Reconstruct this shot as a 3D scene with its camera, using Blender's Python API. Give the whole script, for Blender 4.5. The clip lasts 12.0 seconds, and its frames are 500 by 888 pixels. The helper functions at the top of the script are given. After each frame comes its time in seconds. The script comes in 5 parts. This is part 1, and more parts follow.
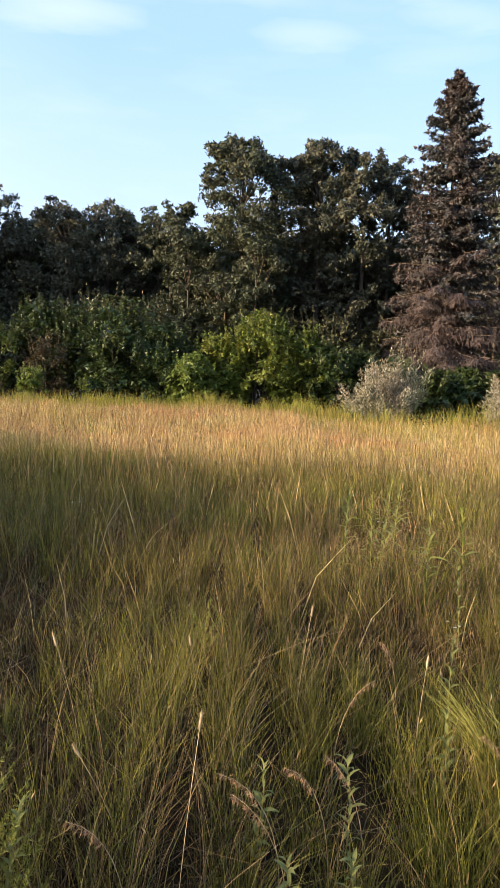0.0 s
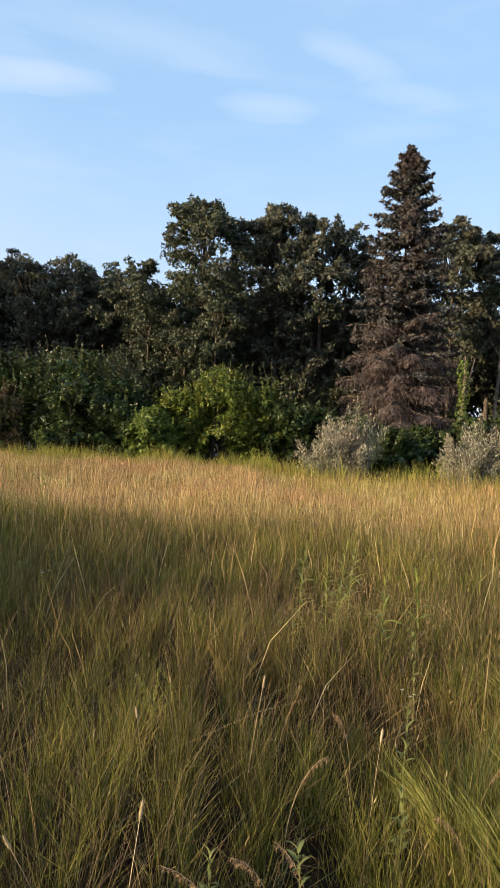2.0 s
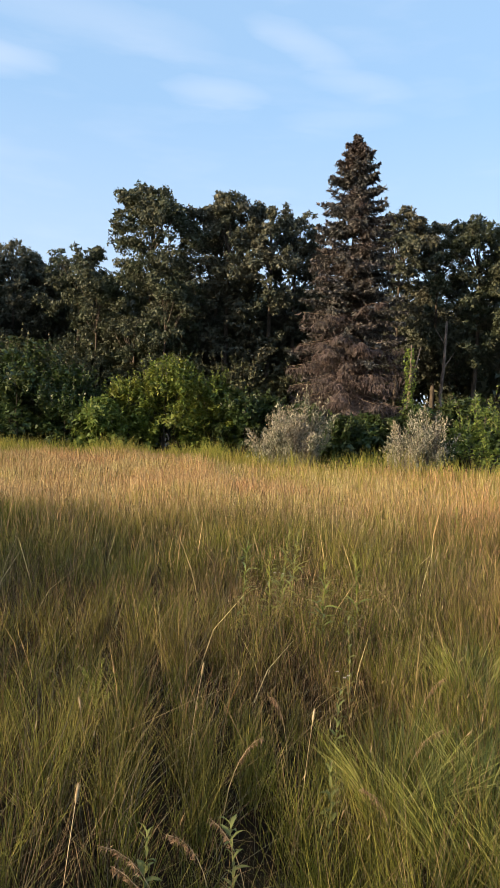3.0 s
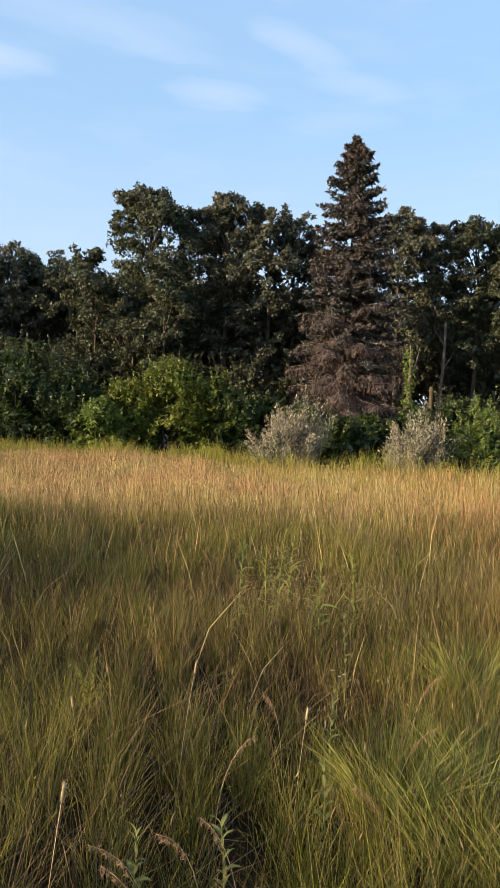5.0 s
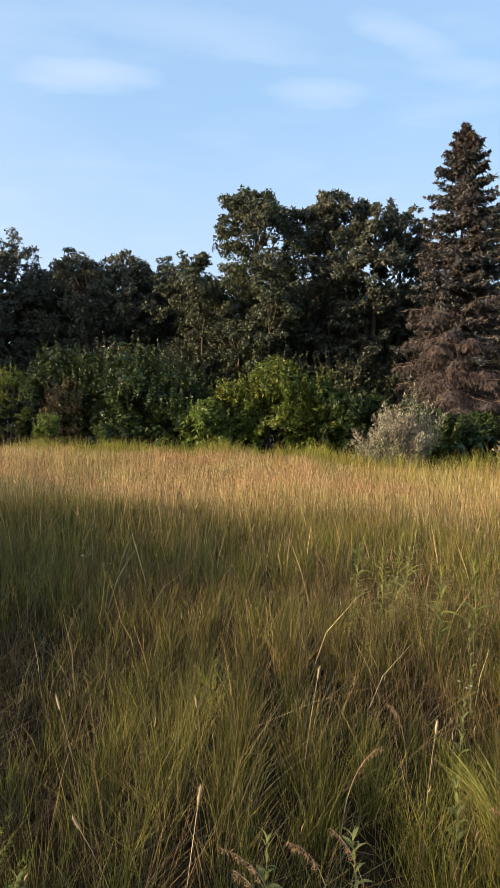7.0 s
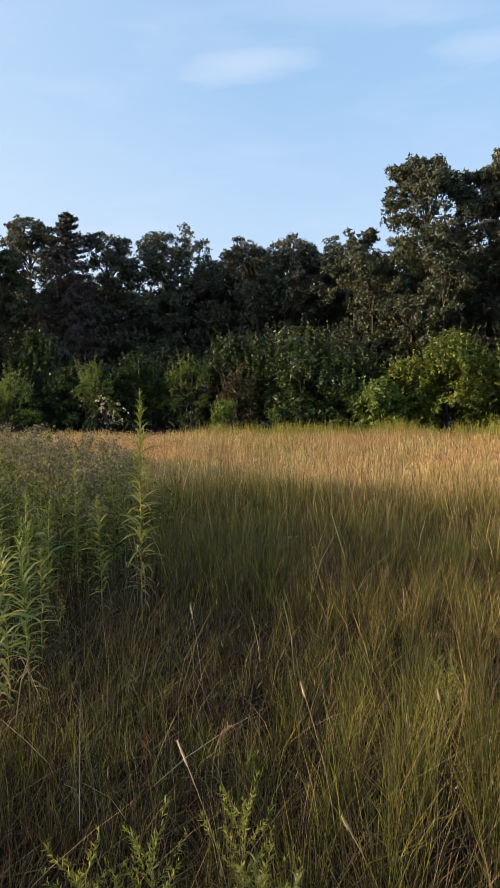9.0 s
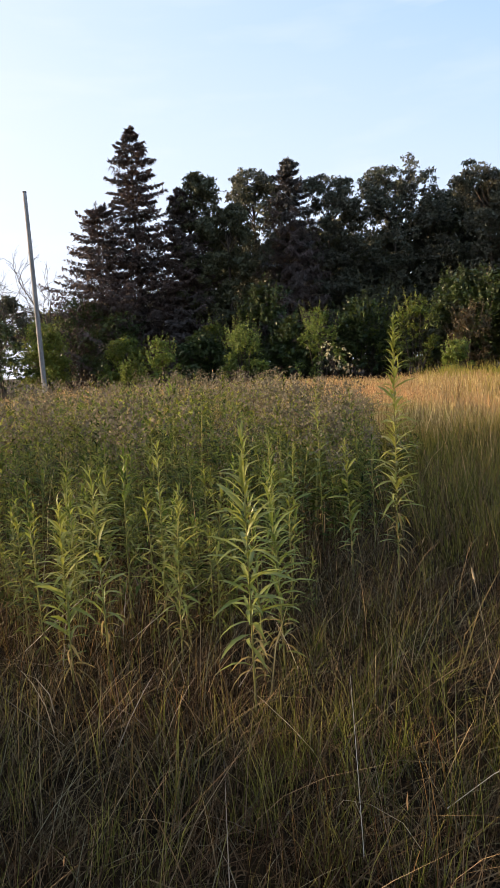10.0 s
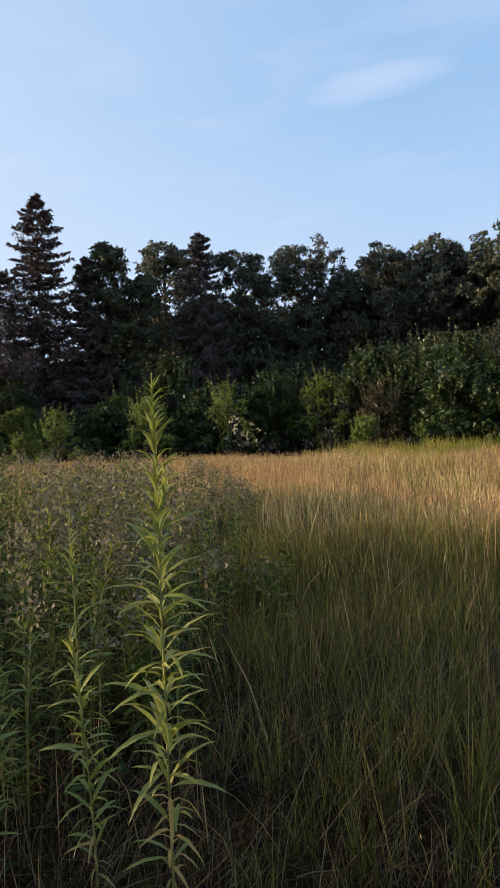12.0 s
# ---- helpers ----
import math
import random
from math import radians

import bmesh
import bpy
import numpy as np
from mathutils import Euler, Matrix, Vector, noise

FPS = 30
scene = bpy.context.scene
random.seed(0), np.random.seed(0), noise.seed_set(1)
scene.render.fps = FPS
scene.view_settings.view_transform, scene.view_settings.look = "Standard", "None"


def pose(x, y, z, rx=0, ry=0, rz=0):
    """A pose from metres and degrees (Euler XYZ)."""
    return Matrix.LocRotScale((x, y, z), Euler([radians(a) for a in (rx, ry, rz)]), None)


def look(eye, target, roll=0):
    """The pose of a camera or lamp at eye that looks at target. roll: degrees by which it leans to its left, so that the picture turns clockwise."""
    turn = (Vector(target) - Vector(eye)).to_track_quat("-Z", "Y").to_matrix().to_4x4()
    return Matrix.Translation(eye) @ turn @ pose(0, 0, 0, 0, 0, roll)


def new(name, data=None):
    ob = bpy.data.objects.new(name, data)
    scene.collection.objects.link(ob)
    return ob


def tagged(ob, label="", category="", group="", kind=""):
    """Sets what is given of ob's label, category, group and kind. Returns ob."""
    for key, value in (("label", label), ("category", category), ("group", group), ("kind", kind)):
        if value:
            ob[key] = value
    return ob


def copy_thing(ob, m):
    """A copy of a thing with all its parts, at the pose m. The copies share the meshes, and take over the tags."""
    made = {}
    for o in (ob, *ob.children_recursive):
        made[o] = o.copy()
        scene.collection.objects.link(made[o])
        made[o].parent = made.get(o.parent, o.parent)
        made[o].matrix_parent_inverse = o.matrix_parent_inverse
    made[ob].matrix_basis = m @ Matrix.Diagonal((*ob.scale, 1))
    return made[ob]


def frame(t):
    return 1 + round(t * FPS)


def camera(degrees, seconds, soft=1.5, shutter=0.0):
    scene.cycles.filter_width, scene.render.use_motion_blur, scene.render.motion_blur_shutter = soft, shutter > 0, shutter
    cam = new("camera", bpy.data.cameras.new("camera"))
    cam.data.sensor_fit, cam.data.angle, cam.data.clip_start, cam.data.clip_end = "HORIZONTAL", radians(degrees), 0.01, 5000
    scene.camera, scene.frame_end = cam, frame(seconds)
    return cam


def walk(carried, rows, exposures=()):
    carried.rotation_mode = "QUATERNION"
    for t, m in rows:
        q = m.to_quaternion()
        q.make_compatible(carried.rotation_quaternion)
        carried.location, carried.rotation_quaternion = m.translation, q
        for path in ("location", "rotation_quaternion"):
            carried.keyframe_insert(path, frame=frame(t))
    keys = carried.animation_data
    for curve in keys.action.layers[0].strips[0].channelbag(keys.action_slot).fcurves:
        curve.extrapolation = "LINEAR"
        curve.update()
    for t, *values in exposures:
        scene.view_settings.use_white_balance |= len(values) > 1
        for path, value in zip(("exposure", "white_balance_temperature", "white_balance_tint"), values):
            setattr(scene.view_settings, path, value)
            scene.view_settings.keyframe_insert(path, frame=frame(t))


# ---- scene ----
cam = camera(39.9, 12.0, soft=1.5)
EXPOSURES = [(0, 1.45, 6500, 14), (0.6, 1.15, 6500, 10), (2.5, 1.1, 6500, 10), (6.5, 1.1, 6500, 10), (9.0, 1.0, 6500, 10), (9.7, 1.32, 7050, 18), (10.2, 1.28, 6850, 16), (10.6, 1.22, 6800, 15), (11.0, 1.32, 7100, 15), (11.5, 0.95, 6400, 12), (12.0, 0.92, 6350, 12)]
PATH = [
    (0, (-0.16, 2.287, 1.593), (-0.142, 4.28, 1.428), 2.0),
    (0.5, (-0.221, 2.318, 1.625), (-0.274, 4.317, 1.574), 2.3),
    (1, (-0.222, 2.447, 1.596), (-0.255, 4.447, 1.57), 2.5),
    (1.5, (-0.179, 2.359, 1.621), (-0.128, 4.358, 1.609), 2.1),
    (2, (-0.14, 2.328, 1.631), (-0.007, 4.324, 1.628), 2.9),
    (2.5, (-0.086, 2.3, 1.64), (0.115, 4.29, 1.611), 2.4),
    (3, (-0.082, 2.213, 1.669), (0.191, 4.194, 1.638), 2.3),
    (3.5, (-0.064, 2.158, 1.677), (0.234, 4.136, 1.655), 2.5),
    (5.5, (-0.047, 2.247, 1.643), (0.196, 4.232, 1.609), 1.9),
    (6, (-0.045, 2.158, 1.687), (0.133, 4.149, 1.642), 1.9),
    (6.5, (-0.087, 2.218, 1.672), (-0.011, 4.216, 1.633), 2.2),
    (8.5, (-0.282, 2.365, 1.646), (-0.628, 4.334, 1.604), 0.0),
    (9, (-0.416, 2.437, 1.621), (-0.927, 4.369, 1.526), -0.5),
    (9.5, (-0.422, 2.474, 1.565), (-1.283, 4.265, 1.343), -6.3),
    (10, (-0.857, 2.963, 1.516), (-1.953, 4.62, 1.288), -3.2),
    (10.5, (-0.987, 3.449, 1.501), (-1.984, 5.175, 1.335), -2.2),
    (11, (-1.072, 4.086, 1.542), (-2.029, 5.824, 1.29), -3.9),
    (11.5, (-1.321, 4.659, 1.596), (-2.391, 6.348, 1.534), -2.6),
    (12, (-1.318, 5.408, 1.599), (-2.21, 7.197, 1.569), -2.5),
]
walk(cam, [(t, look(eye, target, roll)) for t, eye, target, roll in PATH], EXPOSURES)

# ---- daylight: low warm sun from the left of the first view ----
SUN_FROM = Vector((-0.92, -0.39, 0.0)).normalized()
SUN_ELEVATION = radians(10.3)
sun_data = bpy.data.lights.new("sun", "SUN")
sun_data.energy, sun_data.angle, sun_data.color = 5.0, radians(0.6), (1.0, 0.79, 0.52)
sun = new("sun", sun_data)
toward = SUN_FROM * math.cos(SUN_ELEVATION) + Vector((0, 0, math.sin(SUN_ELEVATION)))
sun.matrix_world = look(toward * 200, (0, 0, 0))

world = bpy.data.worlds.new("evening_sky")
scene.world = world
world.use_nodes = True
wn, wl = world.node_tree.nodes, world.node_tree.links
wn.clear()
sky = wn.new("ShaderNodeTexSky")
sky.sky_type, sky.sun_disc = "NISHITA", False
sky.sun_elevation = SUN_ELEVATION
sky.sun_rotation = math.atan2(SUN_FROM.x, SUN_FROM.y)
sky.air_density, sky.dust_density, sky.ozone_density = 1.0, 0.6, 1.5
coord = wn.new("ShaderNodeTexCoord")
haze = wn.new("ShaderNodeMixRGB")
haze.inputs[0].default_value, haze.inputs[2].default_value = 0.72, (1.40, 2.22, 3.32, 1)
wl.new(sky.outputs["Color"], haze.inputs[1])
stretch = wn.new("ShaderNodeMapping")
stretch.inputs["Scale"].default_value = (3.0, 3.0, 14.0)
wisps = wn.new("ShaderNodeTexNoise")
wisps.inputs["Scale"].default_value, wisps.inputs["Detail"].default_value, wisps.inputs["Roughness"].default_value = 2.2, 4.0, 0.5
wl.new(coord.outputs["Generated"], stretch.inputs["Vector"])
wl.new(stretch.outputs["Vector"], wisps.inputs["Vector"])


def sky_math(kind, a, b):
    node = wn.new("ShaderNodeMath")
    node.operation = kind
    for socket, value in zip(node.inputs, (a, b)):
        if isinstance(value, (int, float)):
            socket.default_value = value
        else:
            wl.new(value, socket)
    return node.outputs[0]


def sky_dot(axis):
    node = wn.new("ShaderNodeVectorMath")
    node.operation = "DOT_PRODUCT"
    wl.new(coord.outputs["Generated"], node.inputs[0])
    node.inputs[1].default_value = axis
    return node.outputs["Value"]


# faint cirrus wisps: degrees to the left of north, degrees up, half length, half height, slope
cirrus = None
for left, up, half_long, half_high, slope, strength in [
    (14.6, 26.2, 5.6, 1.7, 4, 0.28), (-3.8, 26.0, 4.4, 1.2, 0, 0.20), (-10.8, 29.3, 4.6, 1.3, -20, 0.18), (-15.5, 26.7, 4.5, 1.0, -8, 0.15),
    (-14.3, 24.4, 5.0, 0.9, 0, 0.10), (6.7, 29.6, 10.0, 1.8, -3, 0.14)]:
    a, e, tilt = radians(left), radians(up), radians(slope)
    ahead = Vector((-math.sin(a) * math.cos(e), math.cos(a) * math.cos(e), math.sin(e)))
    right = ahead.cross(Vector((0, 0, 1))).normalized()
    above = right.cross(ahead)
    u = sky_math("DIVIDE", sky_dot(right * math.cos(tilt) + above * math.sin(tilt)), radians(half_long))
    v = sky_math("DIVIDE", sky_dot(above * math.cos(tilt) - right * math.sin(tilt)), radians(half_high))
    v = sky_math("ADD", v, sky_math("MULTIPLY", sky_math("SUBTRACT", wisps.outputs["Fac"], 0.5), 2.0))
    fall = sky_math("SUBTRACT", 1.0, sky_math("ADD", sky_math("MULTIPLY", u, u), sky_math("MULTIPLY", v, v)))
    soft = sky_math("MULTIPLY", sky_math("MAXIMUM", fall, 0.0), sky_math("GREATER_THAN", sky_dot(ahead), 0.0))
    soft = sky_math("MULTIPLY", soft, strength)
    cirrus = soft if cirrus is None else sky_math("ADD", cirrus, soft)
veil = sky_math("MULTIPLY", sky_math("MAXIMUM", sky_math("SUBTRACT", wisps.outputs["Fac"], 0.5), 0.0), 0.35)
cloud_mix = wn.new("ShaderNodeMixRGB")
cloud_mix.inputs[2].default_value = (3.3, 3.4, 3.7, 1)
wl.new(sky_math("MINIMUM", sky_math("ADD", cirrus, veil), 0.75), cloud_mix.inputs[0])
low = wn.new("ShaderNodeMixRGB")
low.inputs[2].default_value = (2.5, 2.8, 3.3, 1)
height_up = sky_math("MAXIMUM", sky_dot((0, 0, 1)), 0.0)
wl.new(sky_math("MULTIPLY", sky_math("MAXIMUM", sky_math("SUBTRACT", 1.0, sky_math("DIVIDE", height_up, 0.42)), 0.0), 0.8), low.inputs[0])
wl.new(haze.outputs["Color"], low.inputs[1])
sunward = wn.new("ShaderNodeMixRGB")
sunward.inputs[2].default_value = (2.8, 3.15, 3.6, 1)
wl.new(sky_math("MULTIPLY", sky_math("MAXIMUM", sky_math("SUBTRACT", sky_dot((-1, 0, 0)), 0.2), 0.0), 0.75), sunward.inputs[0])
wl.new(low.outputs["Color"], sunward.inputs[1])
glow = wn.new("ShaderNodeMixRGB")
glow.inputs[2].default_value = (4.2, 3.6, 2.9, 1)
toward_sun = sky_math("MAXIMUM", sky_dot((-0.907, -0.385, 0.165)), 0.0)
wl.new(sky_math("MULTIPLY", sky_math("POWER", toward_sun, 4.0), 0.9), glow.inputs[0])
wl.new(sunward.outputs["Color"], glow.inputs[1])
wl.new(glow.outputs["Color"], cloud_mix.inputs[1])
sky_out, background = wn.new("ShaderNodeOutputWorld"), wn.new("ShaderNodeBackground")
background.inputs["Strength"].default_value = 0.15
wl.new(cloud_mix.outputs["Color"], background.inputs["Color"])
wl.new(background.outputs["Background"], sky_out.inputs["Surface"])

rng = np.random.default_rng(11)


# ---- materials ----
def ramp_into(nodes, links, factor, colours):
    node = nodes.new("ShaderNodeValToRGB")
    while len(node.color_ramp.elements) < len(colours):
        node.color_ramp.elements.new(0.5)
    for i, c in enumerate(colours):
        node.color_ramp.elements[i].position = i / max(1, len(colours) - 1)
        node.color_ramp.elements[i].color = (*c, 1)
    links.new(factor, node.inputs["Fac"])
    return node.outputs["Color"]


def leafy(name, colours, patch=(), patch_scale=0.5, patch_amount=0.6, through_light=0.3, rough=0.55, glint=0.35):
    """A thin leaf or blade: colour by leaf, a second colour family in patches, some light passing through."""
    m = bpy.data.materials.new(name)
    m.use_nodes = True
    n, l = m.node_tree.nodes, m.node_tree.links
    n.clear()
    out, mix = n.new("ShaderNodeOutputMaterial"), n.new("ShaderNodeMixShader")
    surface, lit = n.new("ShaderNodeBsdfPrincipled"), n.new("ShaderNodeBsdfTranslucent")
    geo = n.new("ShaderNodeNewGeometry")
    colour = ramp_into(n, l, geo.outputs["Random Per Island"], colours)
    tex = n.new("ShaderNodeTexCoord")
    if patch:
        noise_node = n.new("ShaderNodeTexNoise")
        noise_node.inputs["Scale"].default_value, noise_node.inputs["Detail"].default_value = patch_scale, 3
        l.new(geo.outputs["Position"], noise_node.inputs["Vector"])
        spread = n.new("ShaderNodeMapRange")
        spread.inputs[1].default_value, spread.inputs[2].default_value, spread.inputs[4].default_value = 0.42, 0.62, patch_amount
        l.new(noise_node.outputs["Fac"], spread.inputs[0])
        second = ramp_into(n, l, geo.outputs["Random Per Island"], patch)
        blend = n.new("ShaderNodeMixRGB")
        l.new(spread.outputs[0], blend.inputs[0])
        l.new(colour, blend.inputs[1])
        l.new(second, blend.inputs[2])
        colour = blend.outputs[0]
    fine = n.new("ShaderNodeTexNoise")
    fine.inputs["Scale"].default_value = 9.0
    l.new(tex.outputs["Object"], fine.inputs["Vector"])
    vary = n.new("ShaderNodeMapRange")
    vary.inputs[3].default_value, vary.inputs[4].default_value = 0.7, 1.3
    l.new(fine.outputs["Fac"], vary.inputs[0])
    times = n.new("ShaderNodeVectorMath")
    times.operation = "SCALE"
    l.new(colour, times.inputs[0])
    l.new(vary.outputs[0], times.inputs["Scale"])
    surface.inputs["Roughness"].default_value = rough
    surface.inputs["Specular IOR Level"].default_value = glint
    mix.inputs[0].default_value = through_light
    l.new(times.outputs[0], surface.inputs["Base Color"])
    l.new(times.outputs[0], lit.inputs["Color"])
    l.new(surface.outputs[0], mix.inputs[1])
    l.new(lit.outputs[0], mix.inputs[2])
    l.new(mix.outputs[0], out.inputs["Surface"])
    return m


def solid(name, dark, light, scale=6.0, stretch_z=1.0, rough=0.85, relief=0.4):
    """Bark, soil or weathered wood: two tones at two scales with fine relief."""
    m = bpy.data.materials.new(name)
    m.use_nodes = True
    n, l = m.node_tree.nodes, m.node_tree.links
    surface = n["Principled BSDF"]
    tex, mapping = n.new("ShaderNodeTexCoord"), n.new("ShaderNodeMapping")
    mapping.inputs["Scale"].default_value = (1, 1, stretch_z)
    coarse, fine = n.new("ShaderNodeTexNoise"), n.new("ShaderNodeTexNoise")
    coarse.inputs["Scale"].default_value, coarse.inputs["Detail"].default_value = scale, 6
    fine.inputs["Scale"].default_value, fine.inputs["Detail"].default_value = scale * 7, 4
    l.new(tex.outputs["Object"], mapping.inputs["Vector"])
    l.new(mapping.outputs[0], coarse.inputs["Vector"])
    l.new(mapping.outputs[0], fine.inputs["Vector"])
    add = n.new("ShaderNodeMath")
    add.operation = "MULTIPLY_ADD"
    add.inputs[1].default_value, add.inputs[2].default_value = 0.5, -0.25
    l.new(fine.outputs["Fac"], add.inputs[0])
    total = n.new("ShaderNodeMath")
    l.new(add.outputs[0], total.inputs[0])
    l.new(coarse.outputs["Fac"], total.inputs[1])
    l.new(ramp_into(n, l, total.outputs[0], [dark, dark, light, light]), surface.inputs["Base Color"])
    bump = n.new("ShaderNodeBump")
    bump.inputs["Strength"].default_value = relief
    l.new(total.outputs[0], bump.inputs["Height"])
    l.new(bump.outputs[0], surface.inputs["Normal"])
    surface.inputs["Roughness"].default_value = rough
    surface.inputs["Specular IOR Level"].default_value = 0.12
    return m


# Soil brown taken near black: shade under the grass is part of the colour.
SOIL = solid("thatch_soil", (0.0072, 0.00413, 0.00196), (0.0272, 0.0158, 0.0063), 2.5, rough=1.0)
BARK = solid("grey_brown_bark", (0.030, 0.024, 0.019), (0.11, 0.088, 0.068), 5, 0.25)
MID_BARK = solid("brown_trunk_bark", (0.08, 0.06, 0.048), (0.25, 0.19, 0.15), 5, 0.25)
DEAD_TWIG = solid("dead_twig", (0.09, 0.065, 0.05), (0.26, 0.20, 0.16), 6, 0.3)
POLE_WOOD = solid("weathered_pole_wood", (0.13, 0.125, 0.12), (0.32, 0.31, 0.30), 4, 0.12)
OAK_LEAF = leafy("oak_leaf", [(0.0365, 0.044, 0.0297), (0.0677, 0.0764, 0.0475), (0.12, 0.12, 0.0787)], [(0.0665, 0.059, 0.043), (0.128, 0.107, 0.0757)], 0.35, 0.4, 0.18)
OAK_OLIVE = leafy("olive_oak_leaf", [(0.0262, 0.0368, 0.0187), (0.0492, 0.0617, 0.0312), (0.0856, 0.0955, 0.0511)], [(0.0438, 0.0432, 0.0262), (0.0808, 0.0757, 0.0473)], 0.4, 0.5, 0.2)
DARK_LEAF = leafy("dark_wood_leaf", [(0.0417, 0.0476, 0.0254), (0.0765, 0.0823, 0.0386), (0.118, 0.114, 0.058)], (), 0.5, 0.5, 0.2)
NEEDLE = leafy("spruce_needle", [(0.038, 0.041, 0.040), (0.085, 0.087, 0.083), (0.205, 0.200, 0.190)], [(0.070, 0.049, 0.042), (0.150, 0.112, 0.098)], 0.45, 0.7, 0.08, 0.7, 0.2)
DARK_NEEDLE = leafy("dark_spruce_needle", [(0.0504, 0.0451, 0.0437), (0.0894, 0.0757, 0.0699), (0.14, 0.111, 0.1)], [(0.123, 0.0757, 0.0655), (0.187, 0.121, 0.1)], 0.3, 0.5, 0.05, 0.8, 0.15)
BROWN_NEEDLE = leafy("browned_needle", [(0.056, 0.0397, 0.0359), (0.0972, 0.0711, 0.0644), (0.154, 0.116, 0.107)], [(0.047, 0.0423, 0.0377), (0.0858, 0.0728, 0.0626)], 0.5, 0.6, 0.08, 0.8, 0.2)
BUSH_LEAF = leafy("bush_leaf", [(0.0475, 0.0774, 0.0121), (0.106, 0.147, 0.0242), (0.198, 0.235, 0.0462)], [(0.132, 0.152, 0.0242), (0.251, 0.246, 0.055)], 0.7, 0.6, 0.34, 0.5, 0.3)
BUSH_DARK = leafy("dark_bush_leaf", [(0.017, 0.0322, 0.0088), (0.0358, 0.0607, 0.0156), (0.066, 0.0966, 0.0274)], [(0.0424, 0.0534, 0.0137), (0.0849, 0.092, 0.0274)], 0.6, 0.4, 0.28, 0.42, 0.4)
BUSH_RED = leafy("russet_bush_leaf", [(0.05, 0.035, 0.018), (0.09, 0.06, 0.03), (0.06, 0.065, 0.02)], (), 0.6, 0.4, 0.2)
YOUNG_LEAF = leafy("young_leaf", [(0.08, 0.13, 0.025), (0.15, 0.20, 0.04), (0.23, 0.27, 0.07)], (), 0.6, 0.4, 0.38)
SILVER_LEAF = leafy("silver_leaf", [(0.0533, 0.062, 0.0354), (0.174, 0.175, 0.114), (0.48, 0.451, 0.354)], [(0.2, 0.155, 0.101), (0.374, 0.298, 0.214)], 0.8, 0.6, 0.2, 0.6)
GRASS_GREEN = leafy("green_grass", [(0.0196, 0.0242, 0.00461), (0.0598, 0.0693, 0.0119), (0.136, 0.145, 0.024), (0.207, 0.205, 0.0387), (0.358, 0.326, 0.0829)], [(0.049, 0.0315, 0.0101), (0.163, 0.11, 0.0332), (0.349, 0.251, 0.0921)], 0.9, 0.5, 0.34, 0.6, 0.12)
GRASS_TAN = leafy("dry_grass", [(0.0864, 0.0594, 0.024), (0.288, 0.205, 0.084), (0.518, 0.383, 0.168), (0.8, 0.7, 0.348)], [(0.173, 0.0752, 0.0336), (0.461, 0.231, 0.12), (0.749, 0.409, 0.216)], 0.30, 0.8, 0.3, 0.7, 0.12)
GRASS_OLIVE = leafy("olive_grass", [(0.0872, 0.0915, 0.0173), (0.211, 0.205, 0.0433), (0.393, 0.353, 0.0978)], [(0.219, 0.16, 0.0487), (0.436, 0.319, 0.108)], 0.5, 0.6, 0.3, 0.7, 0.12)
GRASS_RUST = leafy("brown_thatch", [(0.016, 0.010, 0.005), (0.048, 0.030, 0.014), (0.105, 0.070, 0.034), (0.21, 0.160, 0.090)], [(0.050, 0.022, 0.010), (0.15, 0.075, 0.036)], 1.6, 0.5, 0.2, 0.8, 0.1)
RUSSET = leafy("russet_stem", [(0.0952, 0.0378, 0.0139), (0.224, 0.103, 0.0356), (0.361, 0.205, 0.0743)], [(0.17, 0.13, 0.0347), (0.319, 0.259, 0.0792)], 2.0, 0.5, 0.25, 0.7, 0.15)
STRAW = leafy("bleached_straw", [(0.175, 0.134, 0.102), (0.325, 0.268, 0.204), (0.575, 0.488, 0.372)], (), 1, 0.5, 0.15, 0.6, 0.25)
BENT = leafy("bent_blade", [(0.055, 0.052, 0.022), (0.15, 0.135, 0.065), (0.31, 0.275, 0.165)], [(0.10, 0.070, 0.040), (0.26, 0.20, 0.125)], 0.8, 0.5, 0.25, 0.55, 0.2)
GRASS_STALK = leafy("brown_stalk", [(0.073, 0.0473, 0.0222), (0.168, 0.116, 0.0557), (0.371, 0.268, 0.146)], [(0.0957, 0.0535, 0.0304), (0.27, 0.16, 0.0961)], 0.8, 0.5, 0.2, 0.7, 0.12)
GRASS_BELT = leafy("belt_grass", [(0.11, 0.132, 0.022), (0.209, 0.215, 0.038), (0.33, 0.297, 0.07)], [(0.22, 0.165, 0.05), (0.352, 0.264, 0.09)], 0.8, 0.6, 0.35, 0.7, 0.12)
SEDGE = leafy("sedge_blade", [(0.030, 0.038, 0.008), (0.13, 0.145, 0.03), (0.25, 0.26, 0.07), (0.42, 0.40, 0.14)], (), 0.8, 0.6, 0.3, 0.6, 0.15)
SEED_HEAD = leafy("seed_head", [(0.22, 0.165, 0.08), (0.33, 0.25, 0.135), (0.43, 0.345, 0.21)], [(0.27, 0.145, 0.072), (0.39, 0.23, 0.125)], 0.7, 0.6, 0.25, 0.8, 0.1)
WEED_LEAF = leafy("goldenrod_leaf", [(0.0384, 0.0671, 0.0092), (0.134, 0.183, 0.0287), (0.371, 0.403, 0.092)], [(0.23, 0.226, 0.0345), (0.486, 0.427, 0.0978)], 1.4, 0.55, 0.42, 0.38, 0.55)
